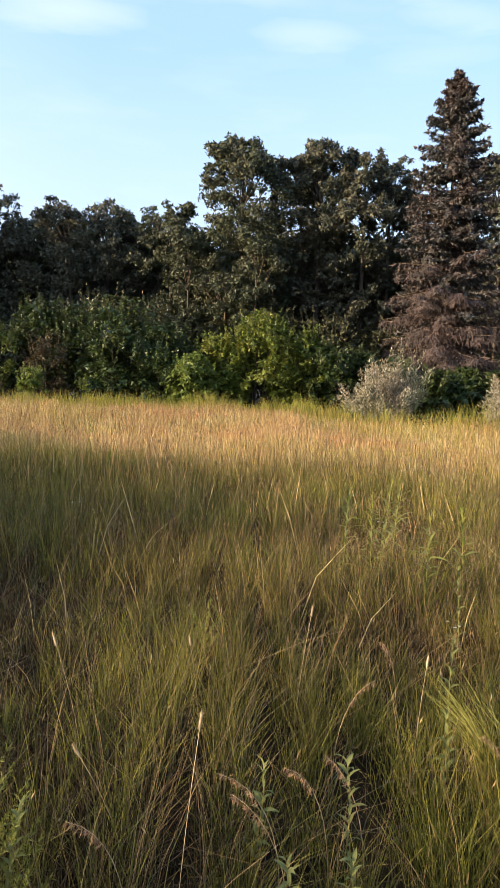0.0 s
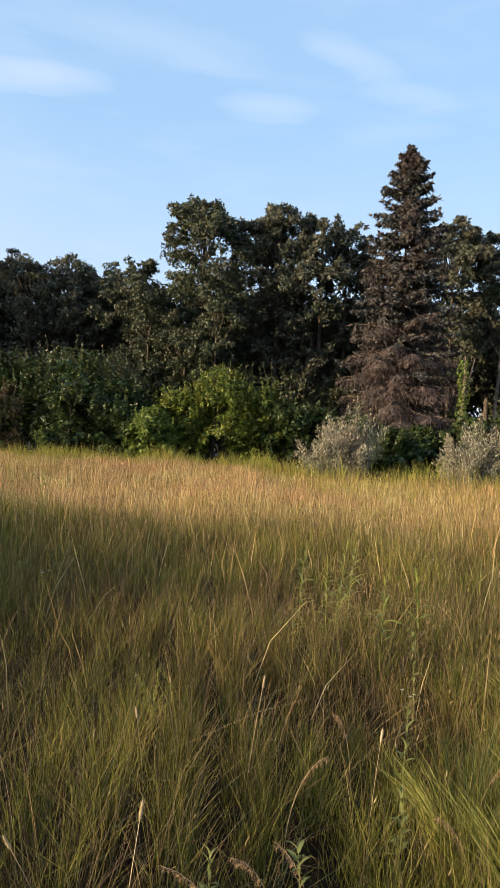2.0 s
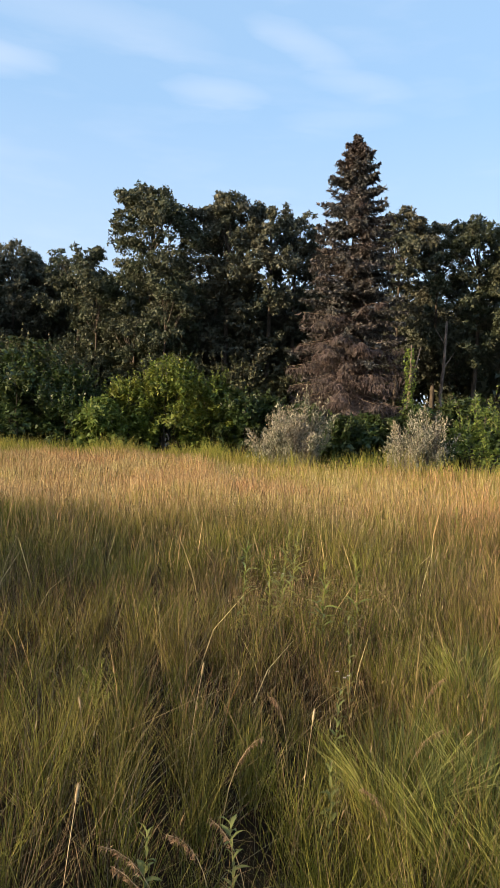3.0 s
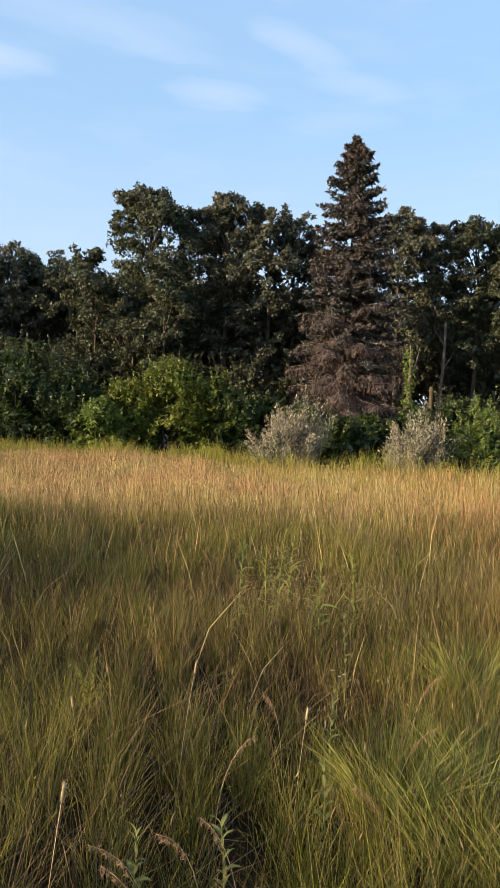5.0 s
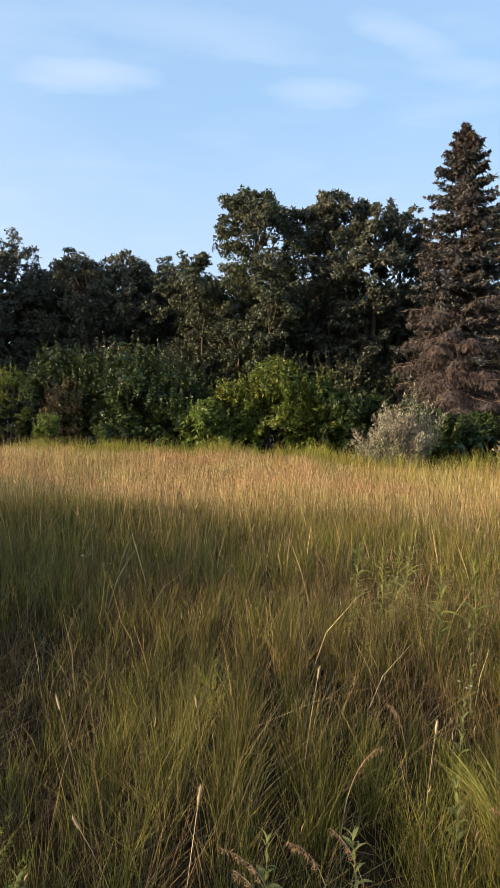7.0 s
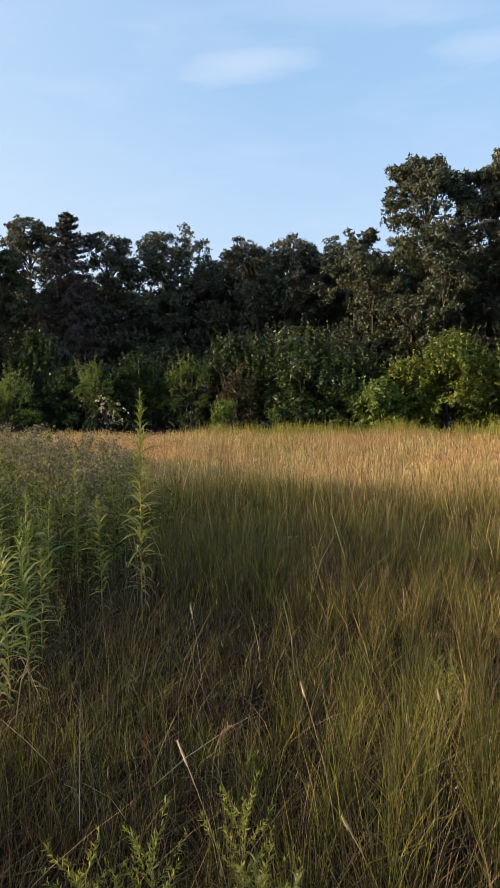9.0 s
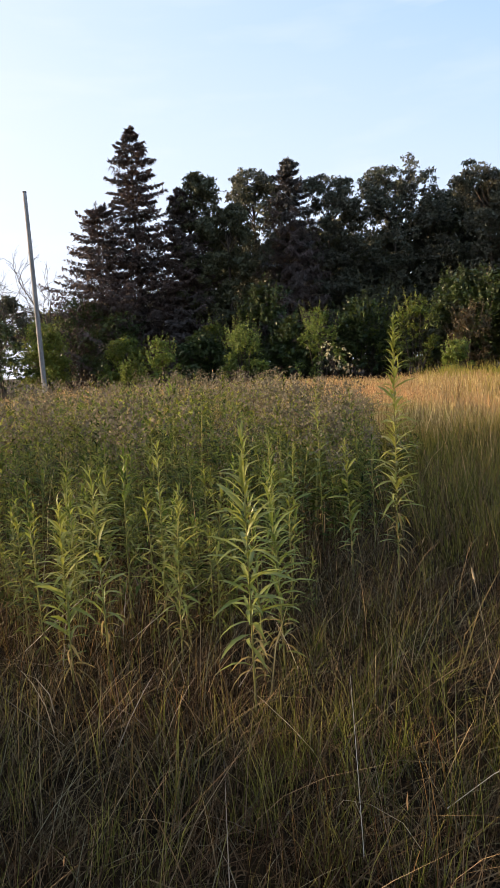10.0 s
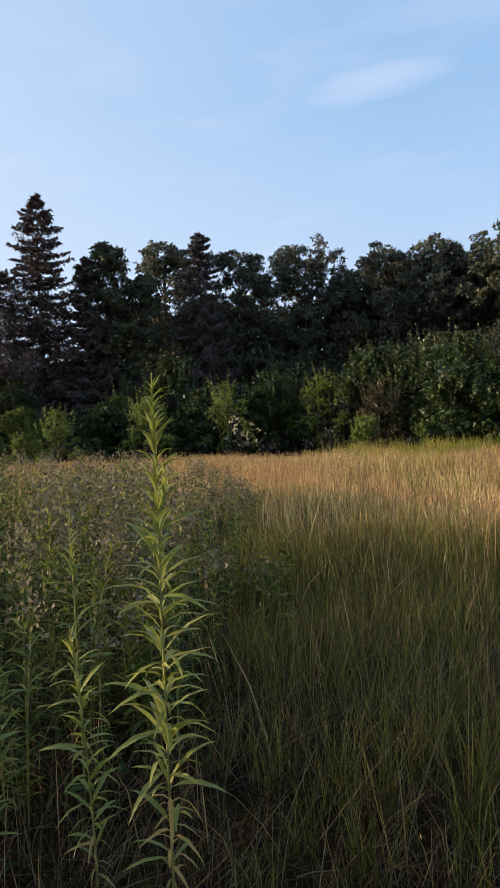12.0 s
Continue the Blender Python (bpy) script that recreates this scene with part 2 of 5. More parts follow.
# Same goldenrod leaf with darker low tones: the stand's shade is in the colour.
SHADED_WEED_LEAF = leafy("shaded_goldenrod_leaf", [(0.013, 0.0281, 0.004), (0.0713, 0.112, 0.016), (0.281, 0.324, 0.065)], [(0.119, 0.125, 0.02), (0.335, 0.302, 0.06)], 1.4, 0.6, 0.48, 0.5, 0.22)
# Fill leaves: the dark of the stand's inside is put into their colour.
STAND_SHADE_LEAF = leafy("shaded_stand_leaf", [(0.0098, 0.0208, 0.0035), (0.0315, 0.056, 0.0084), (0.098, 0.132, 0.0245)], [(0.042, 0.0464, 0.0112), (0.105, 0.1, 0.028)], 1.2, 0.4, 0.35, 0.6, 0.15)
WEED_STEM = solid("goldenrod_stem", (0.13, 0.135, 0.040), (0.30, 0.26, 0.085), 8, 0.3, 0.55, 0.1)
DRY_FLOWER = leafy("dry_flower_head", [(0.095, 0.0836, 0.0473), (0.166, 0.142, 0.0893), (0.275, 0.237, 0.163)], [(0.142, 0.103, 0.0683), (0.237, 0.176, 0.126)], 0.9, 0.5, 0.25, 0.9, 0.1)
PALE_STALK = solid("pale_stalk", (0.30, 0.21, 0.11), (0.52, 0.40, 0.24), 30, 0.4, 0.8, 0.2)
RED_SEED = leafy("reddish_seed", [(0.15, 0.085, 0.05), (0.26, 0.165, 0.10), (0.38, 0.27, 0.17)], (), 1, 0.5, 0.3, 0.8, 0.1)
FEATHER_LEAF = leafy("feathery_leaf", [(0.10, 0.125, 0.020), (0.19, 0.20, 0.038), (0.31, 0.30, 0.085)], (), 1, 0.5, 0.35, 0.6, 0.2)
CREAM_LEAF = leafy("cream_leaf", [(0.221, 0.204, 0.096), (0.374, 0.34, 0.192), (0.527, 0.476, 0.32)], (), 1, 0.5, 0.3, 0.6)
PALE_LEAF = leafy("withered_leaf", [(0.30, 0.20, 0.05), (0.42, 0.30, 0.09), (0.30, 0.17, 0.07)], (), 1, 0.5, 0.35, 0.5)


# ---- mesh helpers ----
def raw_mesh(name, verts, loops, counts, material):
    me = bpy.data.meshes.new(name)
    verts, loops, counts = np.asarray(verts, np.float32), np.asarray(loops, np.int32), np.asarray(counts, np.int32)
    me.vertices.add(len(verts))
    me.vertices.foreach_set("co", verts.ravel())
    me.loops.add(len(loops))
    me.loops.foreach_set("vertex_index", loops)
    me.polygons.add(len(counts))
    me.polygons.foreach_set("loop_start", np.concatenate(([0], np.cumsum(counts)[:-1])).astype(np.int32))
    me.update(calc_edges=True)
    me.materials.append(material)
    return me


def quad_mesh(name, quads, material):
    quads = np.asarray(quads).reshape(-1, 3)
    return raw_mesh(name, quads, np.arange(len(quads)), np.full(len(quads) // 4, 4), material)


def tube_mesh(name, tubes, material, sides=7):
    """Tapered limbs: each one a list of (point, radius)."""
    verts, loops, counts = [], [], []
    for path in tubes:
        start = len(verts)
        pts = [Vector(p) for p, _ in path]
        for i, (p, r) in enumerate(path):
            along = (pts[min(i + 1, len(pts) - 1)] - pts[max(i - 1, 0)]).normalized()
            side = along.cross(Vector((0.31, 0.95, 0.05))).normalized()
            other = along.cross(side)
            for k in range(sides):
                a = 2 * math.pi * k / sides
                verts.append(pts[i] + (side * math.cos(a) + other * math.sin(a)) * r)
        for i in range(len(path) - 1):
            for k in range(sides):
                a, b = start + i * sides + k, start + i * sides + (k + 1) % sides
                loops += [a, b, b + sides, a + sides]
                counts.append(4)
        loops += [start + (len(path) - 1) * sides + k for k in range(sides)]
        counts.append(sides)
    me = raw_mesh(name, verts, loops, counts, material)
    me.polygons.foreach_set("use_smooth", np.ones(len(counts), bool))
    return me


def part(name, mesh, parent, label=""):
    ob = new(name, mesh)
    ob.parent = parent
    if label:
        ob["label"] = label
    return ob


def thing(name, at, label, category, group=""):
    ob = new(name)
    ob.location = at
    ob.empty_display_size = 0.3
    return tagged(ob, label, category, group)


def unit(v):
    return v / np.maximum(np.linalg.norm(v, axis=-1, keepdims=True), 1e-6)


def leaf_quads(at, along, face, length, width, fold=0.15, droop=0.15):
    """Rhombic leaves folded along the midrib: (N, 4, 3)."""
    along = unit(along)
    side = unit(np.cross(along, face))
    up = np.cross(side, along)
    length, width = np.asarray(length)[:, None], np.asarray(width)[:, None]
    middle = at + along * length * 0.45
    return np.stack((at, middle + side * width * 0.5 + up * width * fold,
                     at + along * length - up * length * droop, middle - side * width * 0.5 + up * width * fold), 1)


def leaf_tips(at, along, face, length, width, droop=0.12):
    """Small three-cornered leaves for foliage far off: (N, 3, 3)."""
    along = unit(along)
    side = unit(np.cross(along, face))
    up = np.cross(side, along)
    length, width = np.asarray(length)[:, None], np.asarray(width)[:, None]
    return np.stack((at - side * width * 0.5, at + side * width * 0.5, at + along * length - up * length * droop), 1)


def tri_mesh(name, tris, material):
    tris = np.asarray(tris).reshape(-1, 3)
    return raw_mesh(name, tris, np.arange(len(tris)), np.full(len(tris) // 3, 3), material)


def ground_height(x, y):
    return 0.05 * np.sin(0.9 * x + 0.4) * np.cos(0.7 * y) + 0.04 * np.sin(0.23 * x - 0.31 * y)


def edge_of_field(x):
    """How far the meadow runs before the shrubs begin."""
    return np.interp(x, [-40, -24, -14, -4, 2.5, 5, 8, 12, 20], [30, 37, 38, 38.5, 38, 31, 29, 27.5, 27])


# ---- ground ----
def ground_sheet():
    bm = bmesh.new()
    ticks = sorted(set([-900, -400, -180, -100] + list(range(-64, 40, 2)) + [60, 100, 180, 400, 900]))
    rows = sorted(set([-900, -400, -180, -100, -60, -40, -20, -10] + list(range(-4, 72, 2)) + [80, 100, 180, 400, 900]))
    grid = [[bm.verts.new((x, y, float(ground_height(x, y)))) for x in ticks] for y in rows]
    for j in range(len(rows) - 1):
        for i in range(len(ticks) - 1):
            bm.faces.new((grid[j][i], grid[j][i + 1], grid[j + 1][i + 1], grid[j + 1][i]))
    me = bpy.data.meshes.new("ground")
    bm.to_mesh(me)
    bm.free()
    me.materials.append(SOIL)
    return tagged(new("ground", me), "brown soil and thatch under an overgrown meadow", "ground", kind="structure")


ground_sheet()


# ---- trees ----
def crown_leaves(r, height, base, radius, leaves, leaf, lean=(0, 0), spread=1.0):
    """Leaves on small domes that cover the boughs of an egg-shaped crown: an uneven outline with the sky between."""
    boughs = max(24, int((height - base) * radius * 2.1))
    s = np.concatenate((np.linspace(0.86, 0.99, 9), r.random(boughs - 9) ** 0.85))
    envelope = radius * np.where(s > 0.55, np.sqrt(np.maximum(0.05, 1 - ((s - 0.55) / 0.52) ** 2)), 0.62 + 0.38 * s / 0.55)
    a = r.random(boughs) * 6.283
    d = envelope * 0.90 * r.random(boughs) ** 0.42
    size = (0.34 + 0.125 * radius) * (0.65 + 0.7 * r.random(boughs)) * spread / 1.25 * (1.0 - 0.12 * s)
    slump = 1 - 0.10 * (0.5 + 0.5 * np.sin(2 * a + r.random() * 6.283)) * (d / radius)
    centre = np.stack((d * np.cos(a) + lean[0] * s, d * np.sin(a) + lean[1] * s, base + (height - base) * s * slump - size * 0.75 * s), 1)
    per_bough = 9
    way = unit(r.normal(size=(boughs, per_bough, 3)) + np.array([0, 0, 0.35]))
    dome = (centre[:, None] + way * (size[:, None, None] * (0.5 + 0.6 * r.random((boughs, per_bough, 1)))) * np.array([1, 1, 0.85])).reshape(-1, 3)
    dome_size = (size[:, None] * (0.22 + 0.26 * r.random((boughs, per_bough)))).ravel()
    weight = dome_size ** 2
    pick = r.choice(len(dome), leaves, p=weight / weight.sum())
    out = unit(r.normal(size=(leaves, 3)) + np.array([0, 0, 0.45]))
    at = dome[pick] + out * (dome_size[pick] * (0.5 + 0.65 * r.random(leaves)))[:, None] * np.array([1.1, 1.1, 0.8])
    along = unit(out * 0.35 + r.normal(size=(leaves, 3)) * 0.7 + np.array([0, 0, -0.25]))
    face = unit(out * 0.9 + r.normal(size=(leaves, 3)) * 0.45 + np.array([0, 0, 0.25]))
    L = leaf * (0.45 + 0.8 * r.random(leaves))
    return leaf_tips(at, along, face, L, L * 0.7), [c for c in centre]


def broadleaf(seed, height, radius, base, leaf_material, bark, leaf=0.24, leaves=0, trunk_r=0.22, label="", name="oak_tree", at=(0, 0), lean=(0.0, 0.0), group="", spread=1.25, limb_count=9):
    r = np.random.default_rng(seed)
    tree = thing(name, (at[0], at[1], float(ground_height(*at)) - 0.05), label, "tree", group)
    tips, centres = crown_leaves(r, height, base, radius, leaves or int(600 * radius * (height - base)), leaf, lean, spread=spread)
    bend = r.normal(size=2) * 0.25
    trunk = []
    for i in range(8):
        s = i / 7
        trunk.append(((bend[0] * math.sin(2.4 * s) + lean[0] * s * 0.8, bend[1] * math.sin(2.1 * s) + lean[1] * s * 0.8, s * height * 0.9), trunk_r * (1.35 if i == 0 else 1) * (1 - 0.85 * s)))
    limbs = []
    for c in centres[:limb_count]:
        s = min(0.85, max(0.25, (c[2] - 2.5) / (height * 0.9)))
        root = Vector((bend[0] * math.sin(2.4 * s) + lean[0] * s * 0.8, bend[1] * math.sin(2.1 * s) + lean[1] * s * 0.8, s * height * 0.9))
        tip = Vector(c)
        mid = root.lerp(tip, 0.5) + Vector((0, 0, -0.15 * (tip - root).length * 0.4))
        limbs.append([(root, trunk_r * 0.30), (mid, trunk_r * 0.2), (tip, 0.012)])
    part("trunk", tube_mesh("trunk", [trunk], bark, 9), tree)
    for limb in limbs:
        part("limb", tube_mesh("limb", [limb], bark, 5), tree)
    part("crown", tri_mesh("crown", tips, leaf_material), tree)
    return tree


def spruce(seed, at, height, radius, first, needles, low_needles, low_share, label, sprays=34, droop=0.35, ragged=0.25, bark=BARK, tier=0.36, scatter=0.95, full=0.63):
    """A spruce: whorls of drooping boughs with hanging sprays; the lowest share of the boughs takes the second needles."""
    r = np.random.default_rng(seed)
    tree = thing("spruce_tree", (at[0], at[1], float(ground_height(*at)) - 0.05), label, "tree")
    trunk = [((0.12 * math.sin(i * 0.9), 0.1 * math.cos(i * 1.3), height * 0.985 * i / 9), 0.30 * (1.3 if i == 0 else 1) * (1 - 0.96 * i / 9)) for i in range(10)]
    part("trunk", tube_mesh("trunk", [trunk], bark, 9), tree)
    z = first
    while z < height - 0.15:
        s = (z - first) / (height - first)
        reach = radius * 1.04 * (1 - s) ** full * (1.0 if s > 0.08 else 0.85) * min(1.0, 0.22 + (1 - s) / 0.07) + 0.05
        count = 6 if s < 0.75 else 5
        turn = r.random() * 6.28
        for k in range(count):
            a = turn + 2 * math.pi * (k + 0.6 * r.random()) / count
            length = reach * (1 - ragged + 1.35 * ragged * r.random())
            out = np.array([math.cos(a), math.sin(a), 0.0])
            zz = z + (r.random() - 0.5) * scatter
            sag = droop * length * (1.0 - 1.1 * s) * (0.6 + 0.8 * r.random()) - 0.22 * length * max(0.0, s - 0.8) * 5
            ts = np.linspace(0, 1, 5)
            curve = [np.array([0, 0, zz]) + out * length * t + np.array([0, 0, -sag * (t ** 1.3) + 0.16 * length * t ** 3]) for t in ts]
            limb = [(Vector(p), max(0.008, 0.045 * (1 - s) * (1 - 0.8 * t))) for p, t in zip(curve[::2], ts[::2])]
            browned = r.random() < np.clip((low_share - s) * 4 + 0.5, 0.04, 0.97)
            n = int(sprays * 2.3 * (0.3 + 0.7 * length / radius) * (0.7 + 0.6 * r.random()) * (0.75 if browned else 1.0))
            # side branchlets, alternately left and right, that carry the sprays
            side = np.array([-out[1], out[0], 0])
            down = np.array([0, 0, -1.0])
            twigs = 5 + int(4.5 * length)
            twig_at = 0.10 + 0.92 * (np.arange(twigs) + r.random(twigs)) / twigs
            twig_sign = np.where(np.arange(twigs) % 2, 1.0, -1.0)
            twig_long = (0.14 + 0.20 * length * (1.12 - twig_at)) * (0.6 + 0.8 * r.random(twigs))
            twig_fall = (0.15 + 0.75 * r.random(twigs)) * (1.15 - s) + (0.5 if browned else 0.0)
            on = r.integers(0, twigs, n)
            t, sign, u = twig_at[on][:, None], twig_sign[on][:, None], r.random((n, 1)) ** 0.8
            tc = np.clip(t, 0, 1)
            reach_side = twig_long[on][:, None] * u
            p = np.array([0, 0, zz]) + out * length * t + np.array([0, 0, 1.0]) * (-sag * tc ** 1.3 + 0.16 * length * tc ** 3)
            p = p + (out * 0.55 + side * sign * 0.85) * reach_side + down * twig_fall[on][:, None] * reach_side * (0.5 + 0.5 * u) + r.normal(size=(n, 3)) * 0.035
            along = out * 0.5 + side * sign * 0.6 + down * (twig_fall[on][:, None] * 0.8 - 0.25 * (not browned)) + r.normal(size=(n, 3)) * 0.45
            face = np.array([0, 0, 1.0]) + r.normal(size=(n, 3)) * 0.5 + out * 0.4
            L = (0.13 + 0.18 * r.random(n)) * (1.6 if browned else 1.0)
            tips = leaf_tips(p, along, face, L, L * (0.13 if browned else 0.50))
            bough = part("bough", tube_mesh("bough", [limb], DEAD_TWIG if low_share > 0.2 else bark, 4), tree)
            part("needles", tri_mesh("needles", tips, low_needles if browned else needles), bough)
        z += (tier - 0.12 * s) * (0.85 + 0.3 * r.random())
    n = 90
    tip = np.array([0, 0, height]) + np.array([0, 0, -1.3]) * r.random((n, 1)) + r.normal(size=(n, 3)) * 0.04
    part("leader", quad_mesh("leader", leaf_quads(tip, r.normal(size=(n, 3)) * 0.6 + np.array([0, 0, 0.55]), r.normal(size=(n, 3)), np.full(n, 0.26), np.full(n, 0.06)), needles), tree)
    return tree


def shrub(seed, at, height, radius, leaf_material, label, name="shrub", leaf=0.17, clumps=26, per=120, upright=0.0, slim=1.0, stems=6, stem_material=BARK, group=""):
    """A many-stemmed shrub: leafy clumps from near the ground to an uneven top."""
    r = np.random.default_rng(seed)
    clumps, leaf = int(clumps * 1.3), leaf * 0.82
    bush = thing(name, (at[0], at[1], float(ground_height(*at)) - 0.03), label, "shrub", group)
    out, tubes = [], []
    for k in range(clumps):
        s = r.random() ** 0.8
        env = radius * math.sqrt(max(0.04, 1 - max(0, s - 0.3) ** 2 / 0.50)) * (0.85 + 0.15 * min(1, s * 4))
        a, d = r.random() * 6.283, env * r.random() ** 0.45
        c = np.array([d * math.cos(a), d * math.sin(a), 0.12 * height + (0.78 - 0.16 * upright) * height * s * (1 - 0.42 * (d / radius) ** 2)])
        size = radius * (0.14 + 0.17 * r.random())
        n = int(per * 1.5 * (0.6 + 0.8 * r.random()))
        shoot = unit(r.normal(size=(max(3, n // 13), 3)) + np.array([0, 0, 0.45 + upright]))
        which = r.integers(0, len(shoot), n)
        t = 0.2 + 0.8 * r.random(n) ** 0.7
        way = shoot[which]
        at_leaf = c + (way * (size * 1.35 * t)[:, None] + np.array([0, 0, -0.45]) * (size * t * t)[:, None] + r.normal(size=(n, 3)) * 0.25 * leaf) * np.array([slim, slim, 1])
        along = unit(way * 0.35 + r.normal(size=(n, 3)) * np.array([0.7, 0.7, 0.3]) + np.array([0, 0, upright * 0.9 - 0.35]))
        face = unit(way * 0.3 + r.normal(size=(n, 3)) * 0.35 + np.array([0, 0, 0.8]))
        L = leaf * (0.6 + 0.8 * r.random(n))
        out.append(leaf_tips(at_leaf, along, face, L, L * (0.62 - 0.25 * upright)))
        if k < stems * 2:
            foot = Vector((0.15 * radius * math.cos(a), 0.15 * radius * math.sin(a), 0))
            tubes.append([(foot, 0.035), (foot.lerp(Vector(c), 0.5) + Vector((0, 0, 0.1 * height)), 0.022), (Vector(c), 0.008)])
    # single shoots that stand out over the top
    for k in range(int(clumps * (1.0 + upright))):
        a, d = r.random() * 6.283, radius * 0.8 * r.random() ** 0.6
        foot = np.array([d * math.cos(a) * slim, d * math.sin(a) * slim, height * (0.78 - 0.2 * upright - 0.35 * (d / radius) ** 2)])
        n = 26
        t = r.random(n)
        rise = np.array([math.cos(a) * 0.25, math.sin(a) * 0.25, 1.0])
        reach = height * (0.09 + 0.20 * r.random() ** 1.6) * (1 + 0.9 * upright)
        p = foot + rise * (reach * t)[:, None] + r.normal(size=(n, 3)) * 0.03
        along = unit(rise * 0.6 + r.normal(size=(n, 3)) * 0.7)
        L = leaf * (0.6 + 0.5 * r.random(n)) * (1.1 - 0.4 * t)
        out.append(leaf_tips(p, along, r.normal(size=(n, 3)) + np.array([0, 0, 0.8]), L, L * 0.6))
        tubes.append([(Vector(foot), 0.010), (Vector(foot + rise * reach), 0.004)])
    for tube in tubes[:stems]:
        part("stem", tube_mesh("stem", [tube], stem_material, 5), bush)
    part("twig", tube_mesh("twig", tubes[stems:], stem_material, 4), bush)["kind"] = "stuff"
    part("foliage", tri_mesh("foliage", np.concatenate(out), leaf_material), bush)
    return bush


OAK = "tall oak with dark green ragged crown at the wood's edge"
# front row, tallest group beside the browned spruce: x, y, height, crown radius
for i, (x, y, h, rad) in enumerate([(-0.8, 56.4, 20.5, 4.2), (4.1, 60.2, 21.2, 3.6), (5.3, 57.1, 20.9, 3.0), (8.3, 56.8, 20.6, 3.0), (11.3, 59.3, 20.6, 3.0)]):
    broadleaf(100 + i, h, rad, 3.0, OAK_OLIVE if i == 0 else OAK_LEAF, BARK, 0.25, 0, 0.30, OAK, at=(x, y), group="oaks at the wood's edge")
# the lower stretch of the wood
for i, (x, y, h, rad) in enumerate([(-12.3, 62.1, 17.1, 3.2), (-6.7, 60.0, 16.7, 2.8), (-9.9, 64.6, 16.9, 2.8), (-15.9, 61.3, 16.8, 3.4), (-20.6, 67.2, 16.7, 3.2), (-23.7, 64.0, 18.8, 3.8), (-28.6, 59.7, 18.0, 3.0), (-34.4, 56.4, 18.8, 3.0)]):
    broadleaf(120 + i, h, rad * 1.22, 3.0, OAK_OLIVE if i == 1 else OAK_LEAF, BARK, 0.25, 0, 0.26, OAK, at=(x, y), group="oaks at the wood's edge")
for i, (x, y, h, rad) in enumerate([(-36.0, 50.4, 17.6, 2.2), (-34.4, 51.5, 15.3, 2.5), (-58.6, 46.7, 9.7, 3.4), (-62.0, 43.9, 9.7, 3.4)]):
    broadleaf(135 + i, h, rad * 1.15, 2.5, DARK_LEAF, BARK, 0.25, 0, 0.24, OAK, at=(x, y), group="oaks at the wood's edge")
for i, (x, y, h, rad) in enumerate([(19.6, 57.0, 20.3, 3.0), (22.9, 57.9, 20.1, 2.8), (23.5, 52.1, 18.7, 3.4), (27.0, 51.8, 17.5, 3.2), (30.0, 50.4, 17.6, 3.6)]):
    broadleaf(140 + i, h, rad * 1.12, 7.0, OAK_OLIVE if i == 2 else OAK_LEAF, BARK, 0.25, 0, 0.26, OAK, at=(x, y), group="oaks at the wood's edge")
# smaller olive trees in front of the tall ones
for i, (x, y, h, rad) in enumerate([(0.5, 52.4, 12.3, 2.1), (-5.1, 56.2, 13.6, 2.8), (-2.0, 54.0, 10.5, 2.4)]):
    broadleaf(150 + i, h, rad, 3.0, OAK_OLIVE, BARK, 0.20, 0, 0.15, "young oak with olive green leaves under taller oaks", at=(x, y))

# second row, deeper in the wood
deep = broadleaf(160, 13.2, 4.2, 1.0, DARK_LEAF, BARK, 0.62, 3400, 0.22, "shaded oak standing deep in the wood", at=(-4.0, 66.0), group="shaded oaks deep in the wood", spread=1.7, limb_count=5)
for i in range(46):
    x = -60 + (i % 23) * 4.2 + 1.2 * math.sin(i * 2.3) + (2.1 if i >= 23 else 0)
    y = float(np.interp(x, [-58, -36, -20, 10, 40], [56, 62, 70, 65, 62])) + 1.5 * math.sin(i * 1.7) + (5 if i >= 23 else 0)
    if abs(x + 4) > 1.0:
        tall = float(np.interp(x, [-60, -46, -40, -20, -7, -1, 14, 40], [9, 10, 14.5, 15.8, 15.6, 16.5, 16.0, 16.0])) / 13.2
        copy_thing(deep, pose(x, y, -0.05, 0, 0, i * 71) @ Matrix.Diagonal((1.05, 1.05, tall * (0.97 + 0.05 * math.sin(i * 3.1)), 1)))

# shaded undergrowth between the trunks
under = shrub(390, (-6.5, 53.5), 8.0, 3.2, DARK_LEAF, "shaded undergrowth between the trunks of the wood", "undergrowth", leaf=0.34, clumps=34, per=80, stems=3, group="undergrowth in the wood")
for i in range(21):
    x = -56 + i * 4.1
    y = float(np.interp(x, [-56, -42, -28, -14, 10, 34], [52, 54, 60, 55, 54, 50])) + 1.2 * math.sin(i * 2.9)
    if i < 13:
        copy_thing(under, pose(x + 2.0, y + 7.0, -0.05, 0, 0, i * 61) @ Matrix.Diagonal((1.1, 1.1, 0.7, 1)))
    copy_thing(under, pose(x, y, -0.05, 0, 0, i * 97) @ Matrix.Diagonal((1, 1, (0.62 if x > 12 else 1.0) + 0.12 * math.sin(i * 1.9), 1)))

BROWNED = "tall spruce with sparse grey-green needles and browned lower boughs"
spruce(201, (13.0, 48.6), 22.0, 4.6, 1.6, NEEDLE, BROWN_NEEDLE, 0.36, BROWNED, 230, 0.5, full=0.54)
spruce(202, (-40.7, 47.8), 21.5, 5.0, 1.2, DARK_NEEDLE, BROWN_NEEDLE, 0.0, "dark spruce with open tiers of boughs at the wood's edge", 200, 0.12, 0.45, tier=0.56, scatter=0.5, full=0.6)
spruce(203, (-42.8, 45.4), 15.4, 7.2, 1.0, DARK_NEEDLE, BROWN_NEEDLE, 0.0, "dark spruce with long level boughs beside a taller one", 200, 0.08, 0.5, tier=0.48, scatter=0.5, full=0.7)
